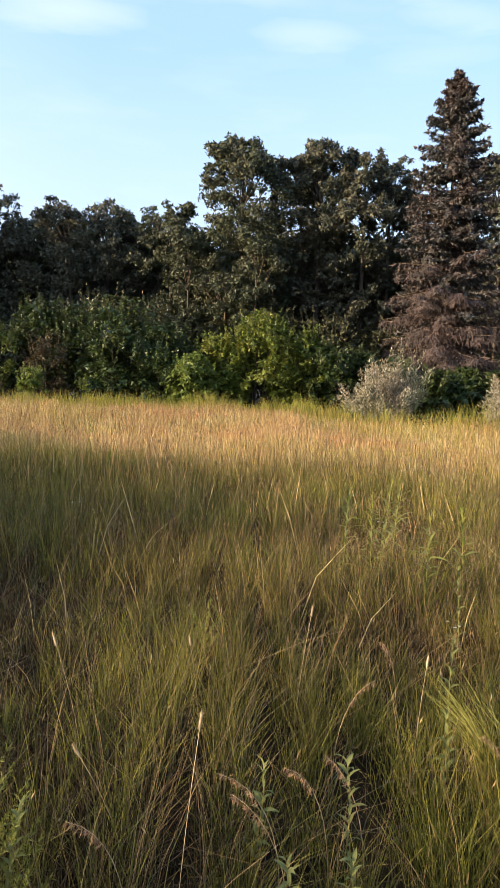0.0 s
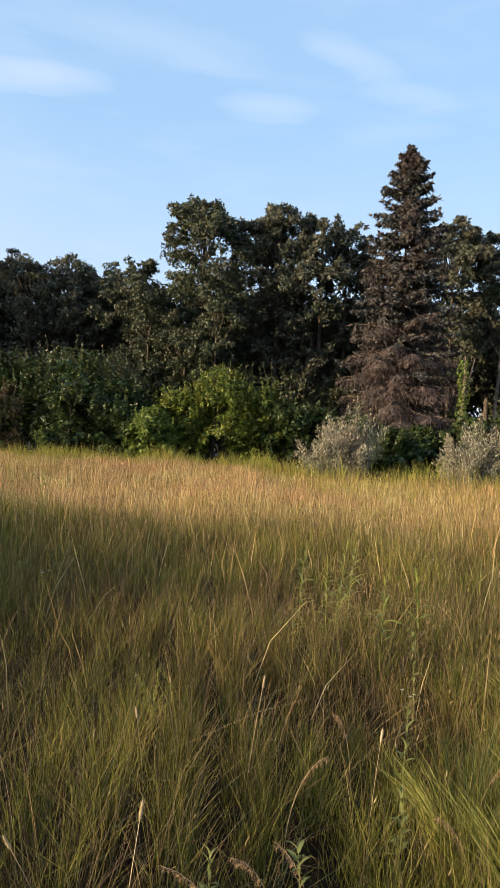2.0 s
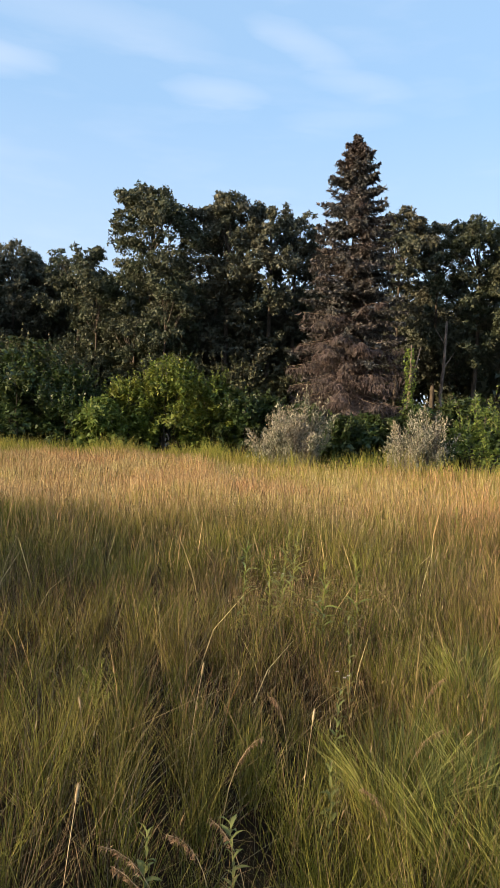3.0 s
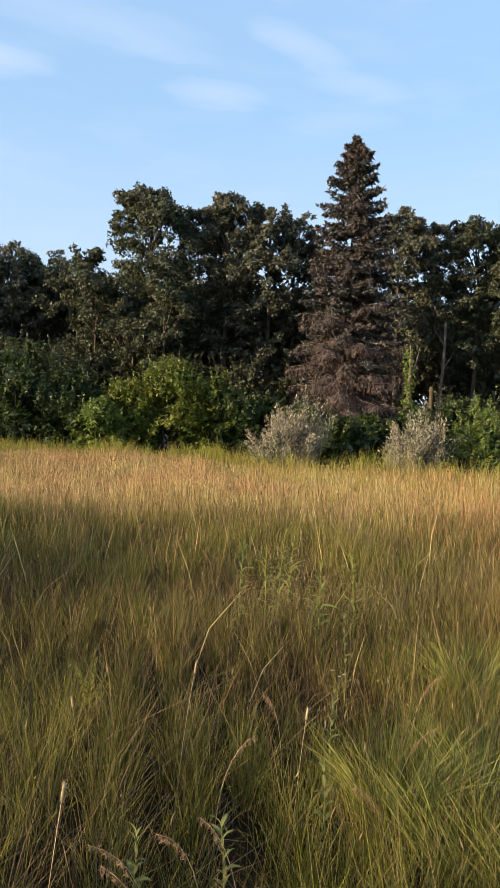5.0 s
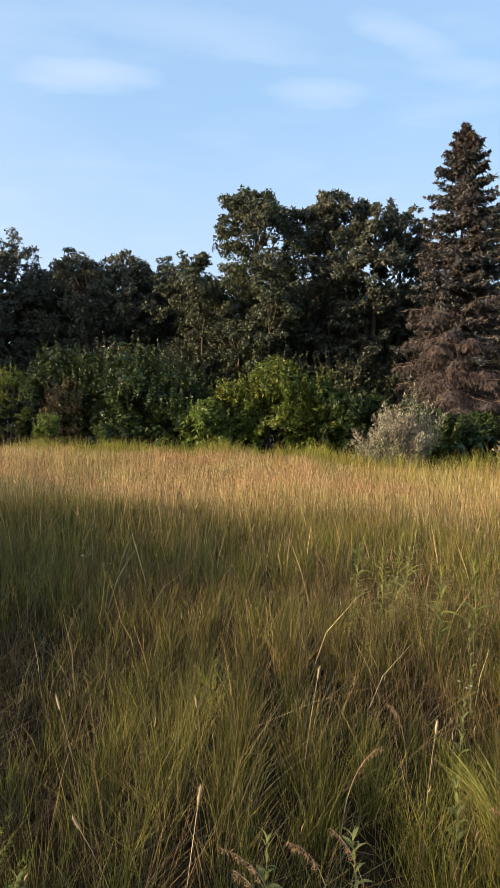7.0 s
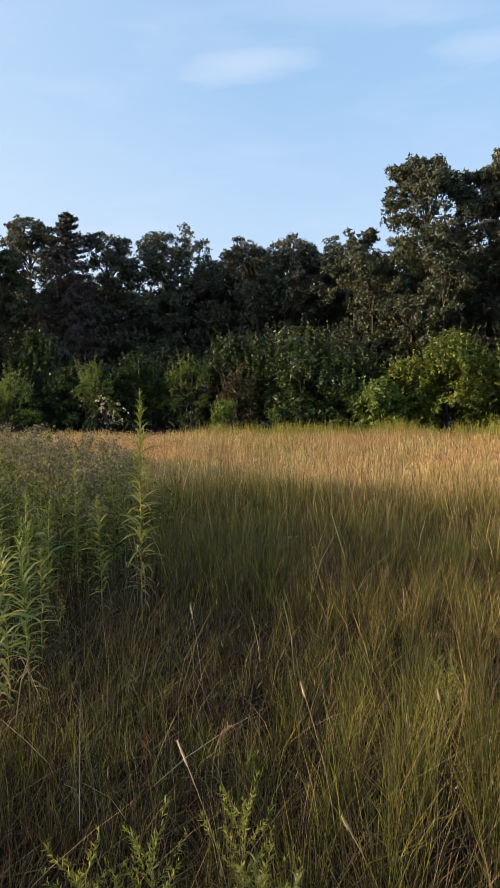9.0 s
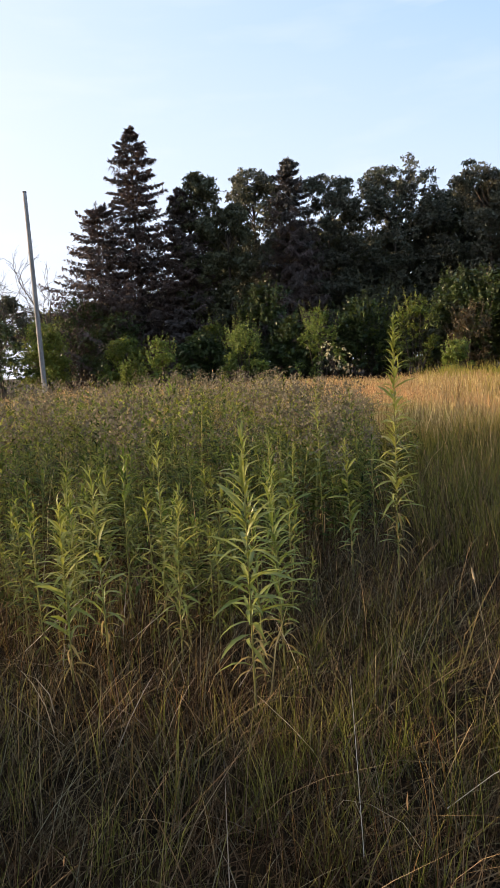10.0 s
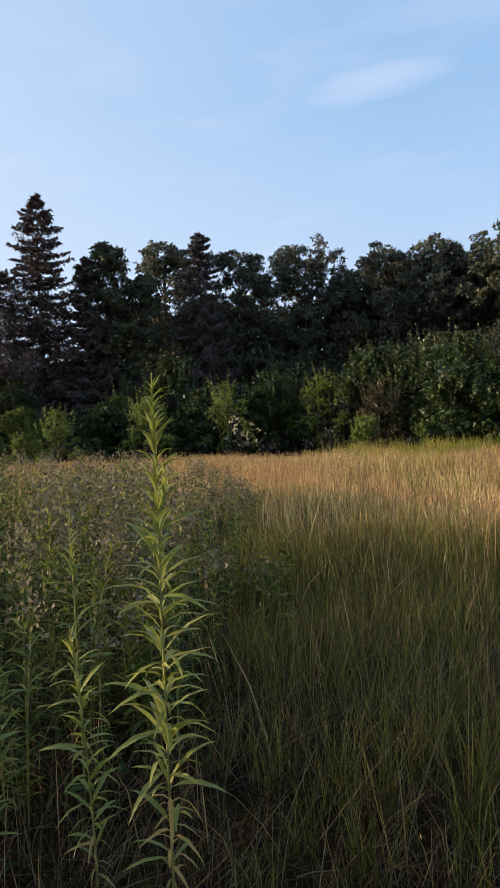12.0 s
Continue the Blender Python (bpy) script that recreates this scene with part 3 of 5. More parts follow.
spruce(204, (-37.2, 49.5), 16.3, 4.4, 1.0, DARK_NEEDLE, BROWN_NEEDLE, 0.05, "dark spruce standing close behind other conifers", 160, 0.2, 0.4, tier=0.42, scatter=0.6)
spruce(205, (-30.7, 56.3), 18.8, 4.4, 2.0, NEEDLE, BROWN_NEEDLE, 0.75, "spruce with grey-brown needles among oaks", 160, 0.3, 0.35, tier=0.42, scatter=0.6)

# ---- shrubs along the wood's edge ----
LIGHT, DARK = "dense light green leafy shrub at the meadow's edge", "dense dark green shrub in front of the wood"
for i, (x, y, h, rad) in enumerate([(0.8, 46.4, 6.6, 3.0), (-2.0, 46.2, 5.3, 2.2), (3.4, 46.3, 5.8, 2.0), (-3.4, 44.3, 3.6, 1.7)]):
    shrub(300 + i, (x, y), h, rad, BUSH_LEAF if i < 3 else YOUNG_LEAF, LIGHT, leaf=0.30, clumps=46 if i == 0 else 32, per=100)
for i, (x, y, h, rad) in enumerate([(-8.6, 49.6, 7.6, 3.6), (-11.8, 50.1, 7.2, 2.9), (-5.7, 48.0, 5.9, 2.5), (5.1, 45.1, 4.7, 1.9), (-8.2, 45.6, 5.2, 2.3), (6.9, 45.9, 4.3, 1.9), (-14.4, 50.6, 7.6, 2.4), (10.2, 39.5, 2.9, 1.6), (15.4, 41.5, 4.1, 2.2), (18.6, 42.3, 4.6, 2.3), (21.5, 40.2, 4.6, 2.3), (-5.4, 45.2, 4.0, 1.7), (-21.7, 49.6, 6.3, 2.3), (-28.6, 48.2, 8.0, 2.9), (-31.6, 43.7, 4.3, 2.2), (-25.5, 46.5, 5.0, 2.2), (9.0, 43.5, 3.6, 2.2), (12.8, 43.5, 3.2, 2.0)]):
    shrub(310 + i, (x, y), h, rad, BUSH_DARK, DARK, leaf=0.33, clumps=38, per=74)
for i, (x, y, h, rad) in enumerate([(-16.7, 47.4, 6.0, 1.9), (-22.6, 44.8, 5.9, 1.6), (-26.4, 41.3, 4.8, 1.5), (-12.6, 42.5, 2.6, 0.9), (-20.5, 50.2, 6.5, 1.9), (-32.0, 45.9, 6.0, 1.3), (-29.1, 45.5, 5.2, 1.1), (-30.1, 37.2, 3.9, 1.3), (-30.9, 35.4, 2.4, 1.1), (15.3, 33.0, 4.2, 1.6)]):
    shrub(340 + i, (x, y), h, rad, YOUNG_LEAF if i in (1, 2, 3, 6, 7, 9) else BUSH_LEAF, "young leafy sapling with pale green leaves at the wood's edge", "sapling", leaf=0.18, clumps=22, per=100, upright=0.3)
for i, (x, y, h, rad) in enumerate([(-42.0, 42.4, 8.2, 2.9), (-42.6, 38.5, 6.2, 2.3), (-38.9, 42.7, 6.7, 2.8), (-39.6, 36.5, 5.4, 1.7), (-43.4, 34.9, 6.6, 2.3), (-36.0, 40.5, 4.2, 2.0)]):
    shrub(355 + i, (x, y), h, rad, BUSH_LEAF if i % 2 else BUSH_DARK, "green leafy shrub beside a leaning wooden pole", leaf=0.22, clumps=28, per=110)
shrub(365, (-12.9, 46.6), 5.0, 1.5, BUSH_RED, "russet brown shrub among green ones", leaf=0.17, clumps=22, per=110)
SILVER = "silvery grey leafed shrub at the foot of the spruce"


def silver_shrub(seed, at, height, radius):
    """Plume-like shoots fanning out from one foot, each set with small narrow leaves."""
    r = np.random.default_rng(seed)
    bush = thing("silver_shrub", (at[0], at[1], float(ground_height(*at)) - 0.03), SILVER, "shrub", "silvery shrubs at the meadow's edge")
    out, tubes = [], []
    for k in range(46):
        a, lay = r.random() * 6.283, r.random() ** 0.6
        foot = np.array([math.cos(a), math.sin(a), 0]) * 0.50 * radius * lay
        reach = height * (0.42 + 0.66 * r.random() ** 1.2) * (1 - 0.25 * lay)
        way = unit(np.array([math.cos(a) * lay * radius * 0.8, math.sin(a) * lay * radius * 0.8, reach * 0.92]))
        n = 170
        t = 0.12 + 0.88 * r.random(n) ** 0.75
        # each shoot is a plume: side twigs wide in its middle, a point at its tip
        twig = r.normal(size=(n, 3)) * np.array([0.17, 0.17, 0.10]) * (np.sin(np.pi * np.clip(t * 0.95, 0, 1)) * 0.95 + 0.10)[:, None]
        p = foot + way * (reach * t)[:, None] + np.array([math.cos(a), math.sin(a), -0.25]) * (0.16 * reach * lay * t * t)[:, None] + twig
        along = unit(way * 0.9 + twig * 2.6 + r.normal(size=(n, 3)) * 0.4)
        L = 0.08 + 0.09 * r.random(n)
        out.append(leaf_quads(p, along, r.normal(size=(n, 3)) * 0.6 + np.array([-0.3, -0.3, 0.5]), L, L * 0.30))
        tubes.append([(Vector(foot), 0.014), (Vector(foot + way * reach * 0.6), 0.008), (Vector(foot + way * reach), 0.003)])
    for tube in tubes[:8]:
        part("stem", tube_mesh("stem", [tube], DEAD_TWIG, 5), bush)
    part("twig", tube_mesh("twig", tubes[8:], DEAD_TWIG, 4), bush)["kind"] = "stuff"
    part("foliage", quad_mesh("foliage", np.concatenate(out), SILVER_LEAF), bush)


for i, (x, y, h, rad) in enumerate([(5.7, 35.9, 2.9, 0.9), (7.3, 36.3, 4.1, 0.95), (6.5, 35.4, 3.4, 0.95), (11.3, 32.2, 2.8, 0.8), (12.2, 32.4, 3.5, 0.85)]):
    silver_shrub(370 + i, (x, y), h, rad)

# a pale sapling and a seedling out in the grass near the shrubs
def pale_sapling(at, height, wide):
    """Thin twigs that end in loose tufts of rounded cream-coloured leaves."""
    r = np.random.default_rng(379)
    tree = thing("sapling", (at[0], at[1], float(ground_height(*at)) - 0.03), "small sapling with cream-coloured rounded leaves in dry grass", "sapling")
    out, tubes = [], []
    for k in range(17):
        a, rise = r.random() * 6.283, 0.35 + 0.65 * r.random()
        tip = np.array([math.cos(a), math.sin(a), 0]) * wide * (0.15 + 0.85 * r.random()) * (1.15 - 0.7 * rise) + np.array([0, 0, height * rise])
        root = Vector((0.02 * k % 0.05, 0, height * 0.45 * rise))
        tubes.append([(root, 0.016), (root.lerp(Vector(tip), 0.6) + Vector((0, 0, 0.08)), 0.010), (Vector(tip), 0.004)])
        n = 7
        at_leaf = tip + r.normal(size=(n, 3)) * 0.09
        L = 0.12 + 0.10 * r.random(n)
        out.append(leaf_quads(at_leaf, r.normal(size=(n, 3)) + np.array([0, 0, 0.2]), r.normal(size=(n, 3)) * 0.6 + np.array([-0.5, -0.5, 0.5]), L, L * 0.85))
    part("stem", tube_mesh("stem", [[(Vector((0, 0, 0)), 0.03), (Vector((0.03, 0.02, height * 0.75)), 0.012)]], BARK, 6), tree)
    part("twig", tube_mesh("twig", tubes, BARK, 4), tree)["kind"] = "stuff"
    part("foliage", quad_mesh("foliage", np.concatenate(out), CREAM_LEAF), tree)


pale_sapling((-20.0, 41.6), 2.6, 2.1)
for i, (x, y, h) in enumerate([(-9.7, 43.0, 2.1)]):
    shrub(381 + i, (x, y), h, 0.5, BUSH_LEAF, "small pale leafed seedling standing in dry grass", "seedling", leaf=0.16, clumps=9, per=26, upright=0.2, stems=3)


# ---- leaning pole, pale trunk and ivy-covered snag ----
def leaning_pole():
    pole = thing("wooden_pole", (-38.2, 34.6, 0), "weathered grey wooden pole leaning over shrubs", "pole")
    top, foot = Vector((-0.15, -0.12, 13.6)), Vector((0, 0, -0.4))
    steps = [(foot.lerp(top, k / 8), 0.19 - 0.07 * k / 8) for k in range(9)]
    part("shaft", tube_mesh("shaft", [steps], POLE_WOOD, 12), pole)
    part("cap", tube_mesh("cap", [[(top + Vector((0, 0, -0.03)), 0.135), (top + Vector((0, 0, 0.04)), 0.13), (top + Vector((0, 0, 0.06)), 0.05)]], BARK, 12), pole, "dark cap on the pole's top")


leaning_pole()


def snag():
    tree = thing("tree_snag", (15.5, 43.6, 0), "broken dead trunk grown over with bright climbing leaves", "tree")
    stem = [((0.05, 0, 0), 0.16), ((0.0, 0.05, 3), 0.13), ((0.1, 0, 6), 0.09), ((0.05, 0, 7.6), 0.03)]
    fork = [((0.08, 0, 5.4), 0.07), ((0.5, 0.1, 6.6), 0.05), ((0.7, 0.1, 7.5), 0.02)]
    part("trunk", tube_mesh("trunk", [stem, fork], MID_BARK, 8), tree)
    r = np.random.default_rng(5)
    n = 850
    z = 1.5 + 5.9 * r.random(n) ** 0.8
    a = r.random(n) * 6.283
    d = 0.12 + (0.75 - 0.07 * z) * (0.55 + 0.45 * np.sin(2.3 * z + 1.2 * np.cos(a))) * r.random(n) ** 1.4
    at = np.stack((d * np.cos(a), d * np.sin(a), z), 1)
    out = np.stack((np.cos(a), np.sin(a), np.full(n, -0.5)), 1)
    L = 0.10 + 0.10 * r.random(n)
    part("climbing_leaves", quad_mesh("climbing_leaves", leaf_quads(at, out + r.normal(size=(n, 3)) * 0.4, r.normal(size=(n, 3)) * 0.4 + np.array([0, 0, 1]), L, L * 0.8), YOUNG_LEAF), tree, "bright yellow-green climbing leaves")


snag()


def bare_trunk(x, y, lean, height, radius, seed, bark=MID_BARK):
    r = np.random.default_rng(seed)
    tree = thing("bare_tree", (x, y, 0), "pale bare trunk standing in front of the dark wood", "tree")
    pts = [((lean * k / 6 + 0.06 * r.normal(), 0.06 * r.normal(), height * k / 6), radius * (1.2 - 0.6 * k / 6)) for k in range(7)]
    part("trunk", tube_mesh("trunk", [pts], bark, 9), tree)
    twigs = [[(pts[4][0], 0.05), (Vector(pts[4][0]) + Vector((0.9, 0.2, 1.3)), 0.015)], [(pts[5][0], 0.05), (Vector(pts[5][0]) + Vector((-0.8, 0.1, 1.2)), 0.015)]]
    for twig in twigs:
        part("limb", tube_mesh("limb", [twig], bark, 5), tree)


bare_trunk(20.2, 50.2, 0.5, 10.4, 0.14, 1)
bare_trunk(18.2, 52.0, 0.2, 7.5, 0.08, 2, BARK)


def bare_tree(x, y, height, seed):
    """A leafless tree of fine dark branches."""
    r = np.random.default_rng(seed)
    tree = thing("bare_tree", (x, y, -0.05), "leafless grey tree with fine spreading twigs", "tree", "leafless trees beyond the pole")
    tubes = []

    def grow(foot, way, length, thick, depth):
        mid = foot + way * length * 0.5 + Vector(r.normal(size=3)) * length * 0.06
        tip = foot + way * length
        tubes.append([(foot, thick), (mid, thick * 0.8), (tip, thick * 0.55)])
        if depth:
            for k in range(4):
                turn = (way + Vector(r.normal(size=3)) * 0.55 + Vector((0, 0, 0.12))).normalized()
                grow(foot.lerp(tip, 0.45 + 0.55 * (k + 1) / 4), turn, length * (0.42 + 0.25 * r.random()), thick * 0.5, depth - 1)

    grow(Vector((0, 0, 0)), Vector((0.04 * r.normal(), 0.04 * r.normal(), 1)).normalized(), height * 0.55, 0.13, 4)
    part("trunk", tube_mesh("trunk", tubes[:1], BARK, 7), tree)
    part("twig", tube_mesh("twig", tubes[1:], BARK, 4), tree)["kind"] = "stuff"


for i, (x, y, h) in enumerate([(-49.5, 45.0, 12.5), (-52.5, 42.0, 11.0), (-47.0, 44.5, 9.0), (-55.5, 44.0, 12.0), (-46.5, 36.5, 9.0), (-50.0, 38.0, 10.5)]):
    bare_tree(x, y, h, 700 + i)


# ---- unseen low oaks, added on the sun's side to shade the near meadow ----
SHADE_ROW = 34.0


def shade_spot(across):
    return SUN_FROM.x * SHADE_ROW + SUN_FROM.y * across, SUN_FROM.y * SHADE_ROW - SUN_FROM.x * across


shade = broadleaf(170, 7.5, 2.1, 0.6, DARK_LEAF, BARK, 0.52, 3600, 0.16, "unseen low oak added to shade the near meadow", at=shade_spot(-20.0), group="low oaks along the meadow's side", limb_count=4)
shade.scale.z = 0.985
# tip: how far past the origin the added oak's shade should reach
for k, (across, wide, tip) in enumerate([(-17.0, 1.0, 1.0), (-14.0, 1.0, 1.0), (-11.0, 0.9, 0.6), (-8.0, 0.8, 0.3), (-5.0, 0.7, 0.0), (-2.0, 0.6, 0.0), (1.0, 0.5, 0.6), (3.6, 0.62, 1.0), (5.0, 0.35, 0.7)]):
    tall = ((SHADE_ROW + tip) * math.tan(SUN_ELEVATION) + 0.40) / 7.5 * (1.0 + 0.012 * math.sin(k * 2.1))
    copy_thing(shade, pose(*shade_spot(across), 0, 0, 0, 57 * k) @ Matrix.Diagonal((wide, wide, tall / 0.985, 1)))


# ---- meadow grass ----
def blades(at, height, width, heading, lean, bend, segments=3):
    """Grass blades as tapered curved strips: vertices, loops, counts."""
    n = len(height)
    out = np.stack((np.cos(heading), np.sin(heading), np.zeros(n)), 1)
    side = np.stack((-np.sin(heading + 0.9), np.cos(heading + 0.9), np.zeros(n)), 1)
    rings = []
    for k in range(segments):
        s = k / segments
        p = at + out * ((lean * s + bend * s * s) * height)[:, None] + np.array([0, 0, 1.0]) * (height * (s - 0.25 * bend * s * s))[:, None]
        w = (width * (1 - 0.75 * s ** 1.5) * 0.5)[:, None]
        rings += [p - side * w, p + side * w]
    rings.append(at + out * ((lean + bend) * height)[:, None] + np.array([0, 0, 1.0]) * (height * (1 - 0.25 * bend))[:, None])
    v = np.stack(rings, 1)
    m = 2 * segments + 1
    pattern, counts = [], []
    for k in range(segments - 1):
        pattern += [2 * k, 2 * k + 1, 2 * k + 3, 2 * k + 2]
        counts.append(4)
    pattern += [2 * segments - 2, 2 * segments - 1, 2 * segments]
    counts.append(3)
    loops = (np.arange(n)[:, None] * m + np.array(pattern)[None]).ravel()
    return v.reshape(-1, 3), loops, np.tile(counts, n), v[:, -1]


def patch(x, y, size, seed):
    """Smooth patches between 0 and 1 over the meadow."""
    table = np.random.default_rng(seed).random((64, 64))
    u, v = np.asarray(x) / size + 31.7, np.asarray(y) / size + 17.3
    i, j = np.floor(u).astype(int), np.floor(v).astype(int)
    a, b = u - i, v - j
    a, b = a * a * (3 - 2 * a), b * b * (3 - 2 * b)
    i, j = i % 64, j % 64
    p, q = (i + 1) % 64, (j + 1) % 64
    return (table[i, j] * (1 - a) + table[p, j] * a) * (1 - b) + (table[i, q] * (1 - a) + table[p, q] * a) * b


def in_stand(x, y):
    """The goldenrod stand to the left of the walk."""
    ragged = 1.6 * (patch(x, y, 0.9, 51) - 0.5) * np.clip((np.asarray(y) - 6.5) / 2, 0.2, 1)
    return (x < -2.6 + ragged - np.maximum(0, y - 7.2) * 0.45) & (x > -12) & (y > 4.3 + np.maximum(0, -3.2 - x) * 0.35 + ragged * 0.4) & (y < 17.0)


def meadow_spots(n, near, far, left=60, right=34, power=1.0, wanted=None):
    """Spots over the open meadow in front of the walk, thinning out with distance, kept within its edge."""
    m = n * 3
    d = near + (far - near) * rng.random(m) ** power
    a = np.radians(-right + (left + right) * rng.random(m))
    x, y = -0.3 - d * np.sin(a), 1.2 + d * np.cos(a)
    keep = y < edge_of_field(x) + rng.normal(size=m) * 0.4
    if wanted is not None:
        keep &= rng.random(m) < wanted(x, y)
    x, y = x[keep][:n], y[keep][:n]
    return np.stack((x, y, ground_height(x, y) - 0.02), 1)


def clumped(at, amount, cell=0.32):
    """Draw spots together into tussocks."""
    key = np.floor(at[:, :2] / cell)
    jitter = np.stack((np.sin(key[:, 0] * 12.9 + key[:, 1] * 78.2) * 43758.5, np.sin(key[:, 0] * 39.3 + key[:, 1] * 11.1) * 24634.6), 1) % 1.0
    centre = (key + 0.1 + 0.8 * jitter) * cell
    at = at.copy()
    at[:, :2] += (centre - at[:, :2]) * (amount * rng.random(len(at)) ** 0.5)[:, None]
    return at


def grass(name, label, at, tall, material, thick, lean=0.18, bend=0.3, segments=3, patches=0.5):
    n = len(at)
    far = np.hypot(at[:, 0] + 0.3, at[:, 1] - 2.3)
    rise = 1 + patches * ((patch(at[:, 0], at[:, 1], 0.7, 3) + patch(at[:, 0], at[:, 1], 2.6, 4)) - 1.0)
    h = (tall[0] + (tall[1] - tall[0]) * rng.beta(2.0, 2.4, n)) * rise
    drift = 6.283 * patch(at[:, 0], at[:, 1], 1.1, 9) + rng.normal(size=n) * 2.0
    v, loops, counts, tips = blades(at, h, thick * (1 + far / 5.0) * (0.7 + 0.6 * rng.random(n)), drift, lean * np.minimum(1.6, np.abs(rng.normal(size=n))), bend * np.abs(rng.normal(size=n)), segments)
    tagged(new(name, raw_mesh(name, v, loops, counts, material)), label, "grass", kind="stuff")
    return tips


def seed_heads(name, label, tips, length, material):
    n = len(tips)
    far = np.hypot(tips[:, 0] + 0.3, tips[:, 1] - 2.3)
    L = length * (0.6 + 0.8 * rng.random(n))
    W = 0.0022 + 0.0007 * far + 0.03 * L
    along = rng.normal(size=(n, 3)) * 0.3 + np.array([0.05, 0, 1.0])
    foot = tips - np.array([0, 0, 1.0]) * (L * 0.5)[:, None]
    pair = [leaf_quads(foot, along, rng.normal(size=(n, 3)), L, W, 0.3, 0.1) for _ in range(2)]
    tagged(new(name, quad_mesh(name, np.concatenate(pair), material)), label, "grass", kind="stuff")


def litter_share(x, y):
    """Where brown litter lies in front of and beside the goldenrod."""
    return np.clip((0.1 - x) / 1.4, 0, 1) * np.clip((10.0 - y) / 3.0, 0, 1) * np.clip((x + 8) / 2, 0, 1)


def lush(x, y):
    """Green grass: thick in the open, thin in the litter before and under the goldenrod."""
    return np.clip(2.3 * (0.6 * patch(x, y, 0.55, 21) + 0.4 * patch(x, y, 1.7, 26)) - 0.30, 0.22, 1) * (1 - 0.66 * litter_share(x, y)) * np.where(in_stand(x, y), 0.25, 1)


def dry(x, y):
    return np.clip(2.2 * (0.6 * patch(x, y, 1.4, 22) + 0.4 * patch(x, y, 0.5, 27)) - 0.45, 0.08, 1) * (1 - 0.82 * litter_share(x, y)) * np.clip(0.55 + 0.22 * (x + 0.4), 0.45, 1) * np.where(in_stand(x, y), 0.06, 1)


def far_lush(x, y):
    """Green patches a few metres wide out in the dry grass, more of them to the east."""
    return np.clip(1.7 * patch(x, y, 2.4, 25) - 0.35 + 0.55 * np.clip((x - 0.06 * y) / 4.0, 0, 1), 0.06, 1) * np.where(in_stand(x, y), 0.25, 1) * (1 - 0.6 * litter_share(x, y))


def rusty(x, y):
    return np.clip(1.7 * patch(x, y, 0.8, 24) - 0.40 + 0.8 * litter_share(x, y), 0, 1)


def golden(x, y):
    return np.clip(0.35 + 0.9 * patch(x, y, 3.0, 23), 0, 1) * np.clip((y + 0.45 * x - 7.5) / 7.0, 0.03, 1) * (1 - 0.75 * litter_share(x, y)) * np.where(in_stand(x, y), 0.06, 1) * (1 - 0.6 * far_lush(x, y))


grass("green_grass", "fine green meadow grass in soft tussocks", clumped(meadow_spots(120000, 0.6, 13.0, power=0.74, wanted=lush), 0.72), (0.14, 0.56), GRASS_GREEN, 0.0021, 0.14, 0.28, 2, 0.9)
grass("far_green_grass", "green grass between dry stalks", meadow_spots(56000, 8.0, 42.0, power=0.72, wanted=far_lush), (0.30, 0.66), GRASS_OLIVE, 0.0024, 0.10, 0.18, 2, 0.6)
grass("rusty_grass", "rust brown thatch of last year's grass", clumped(meadow_spots(46000, 0.6, 12.0, power=0.70, wanted=rusty), 0.6, 0.4), (0.10, 0.42), GRASS_RUST, 0.0027, 0.5, 0.6, 2)
near_tips = grass("dry_grass", "thin upright brown grass stalks", clumped(meadow_spots(22000, 1.2, 14.0, power=0.66, wanted=dry), 0.3), (0.30, 0.78), GRASS_STALK, 0.0012, 0.11, 0.16, 3)
seed_heads("dry_seed_heads", "tan seed heads on thin grass stalks", near_tips[::14], 0.035, SEED_HEAD)
far_tips = grass("golden_grass", "dense dry golden grass over the open meadow", meadow_spots(88000, 8.0, 42.0, power=0.70, wanted=golden), (0.34, 0.72), GRASS_TAN, 0.0021, 0.09, 0.11, 2, 0.6)
seed_heads("golden_seed_heads", "golden seed heads over the open meadow", far_tips[::4], 0.08, SEED_HEAD)
grass("ground_litter", "flattened brown litter on the soil", meadow_spots(16000, 0.6, 8.5, power=0.75, wanted=lambda x, y: 0.15 + 0.85 * litter_share(x, y)), (0.10, 0.26), GRASS_RUST, 0.005, 1.6, 0.6, 2)
fallen = clumped(meadow_spots(5000, 0.8, 10.0, power=0.7), 0.3)
grass("fallen_stalks", "bleached fallen grass stalks lying over each other", fallen + np.array([0, 0, 0.08]), (0.25, 0.62), GRASS_STALK, 0.0018, 0.55, 0.45, 3)

grass("bent_grass", "pale bent grass blades arching over each other", clumped(meadow_spots(7500, 1.0, 12.0, power=0.7), 0.5, 0.45), (0.26, 0.60), BENT, 0.0019, 0.45, 0.75, 4, 0.6)


def outer_grass():
    """Sparser grass on the rest of the meadow, beside and behind the walk."""
    n = 14000
    x, y = -34 + 52 * rng.random(n), -18 + 50 * rng.random(n)
    keep = (y < edge_of_field(x)) & (np.hypot(x + 0.5, y - 3) > 3)
    at = np.stack((x, y, ground_height(x, y) - 0.02), 1)[keep]
    grass("outer_grass", "dry grass over the rest of the meadow", at, (0.4, 0.8), GRASS_TAN, 0.004, segments=2)


outer_grass()


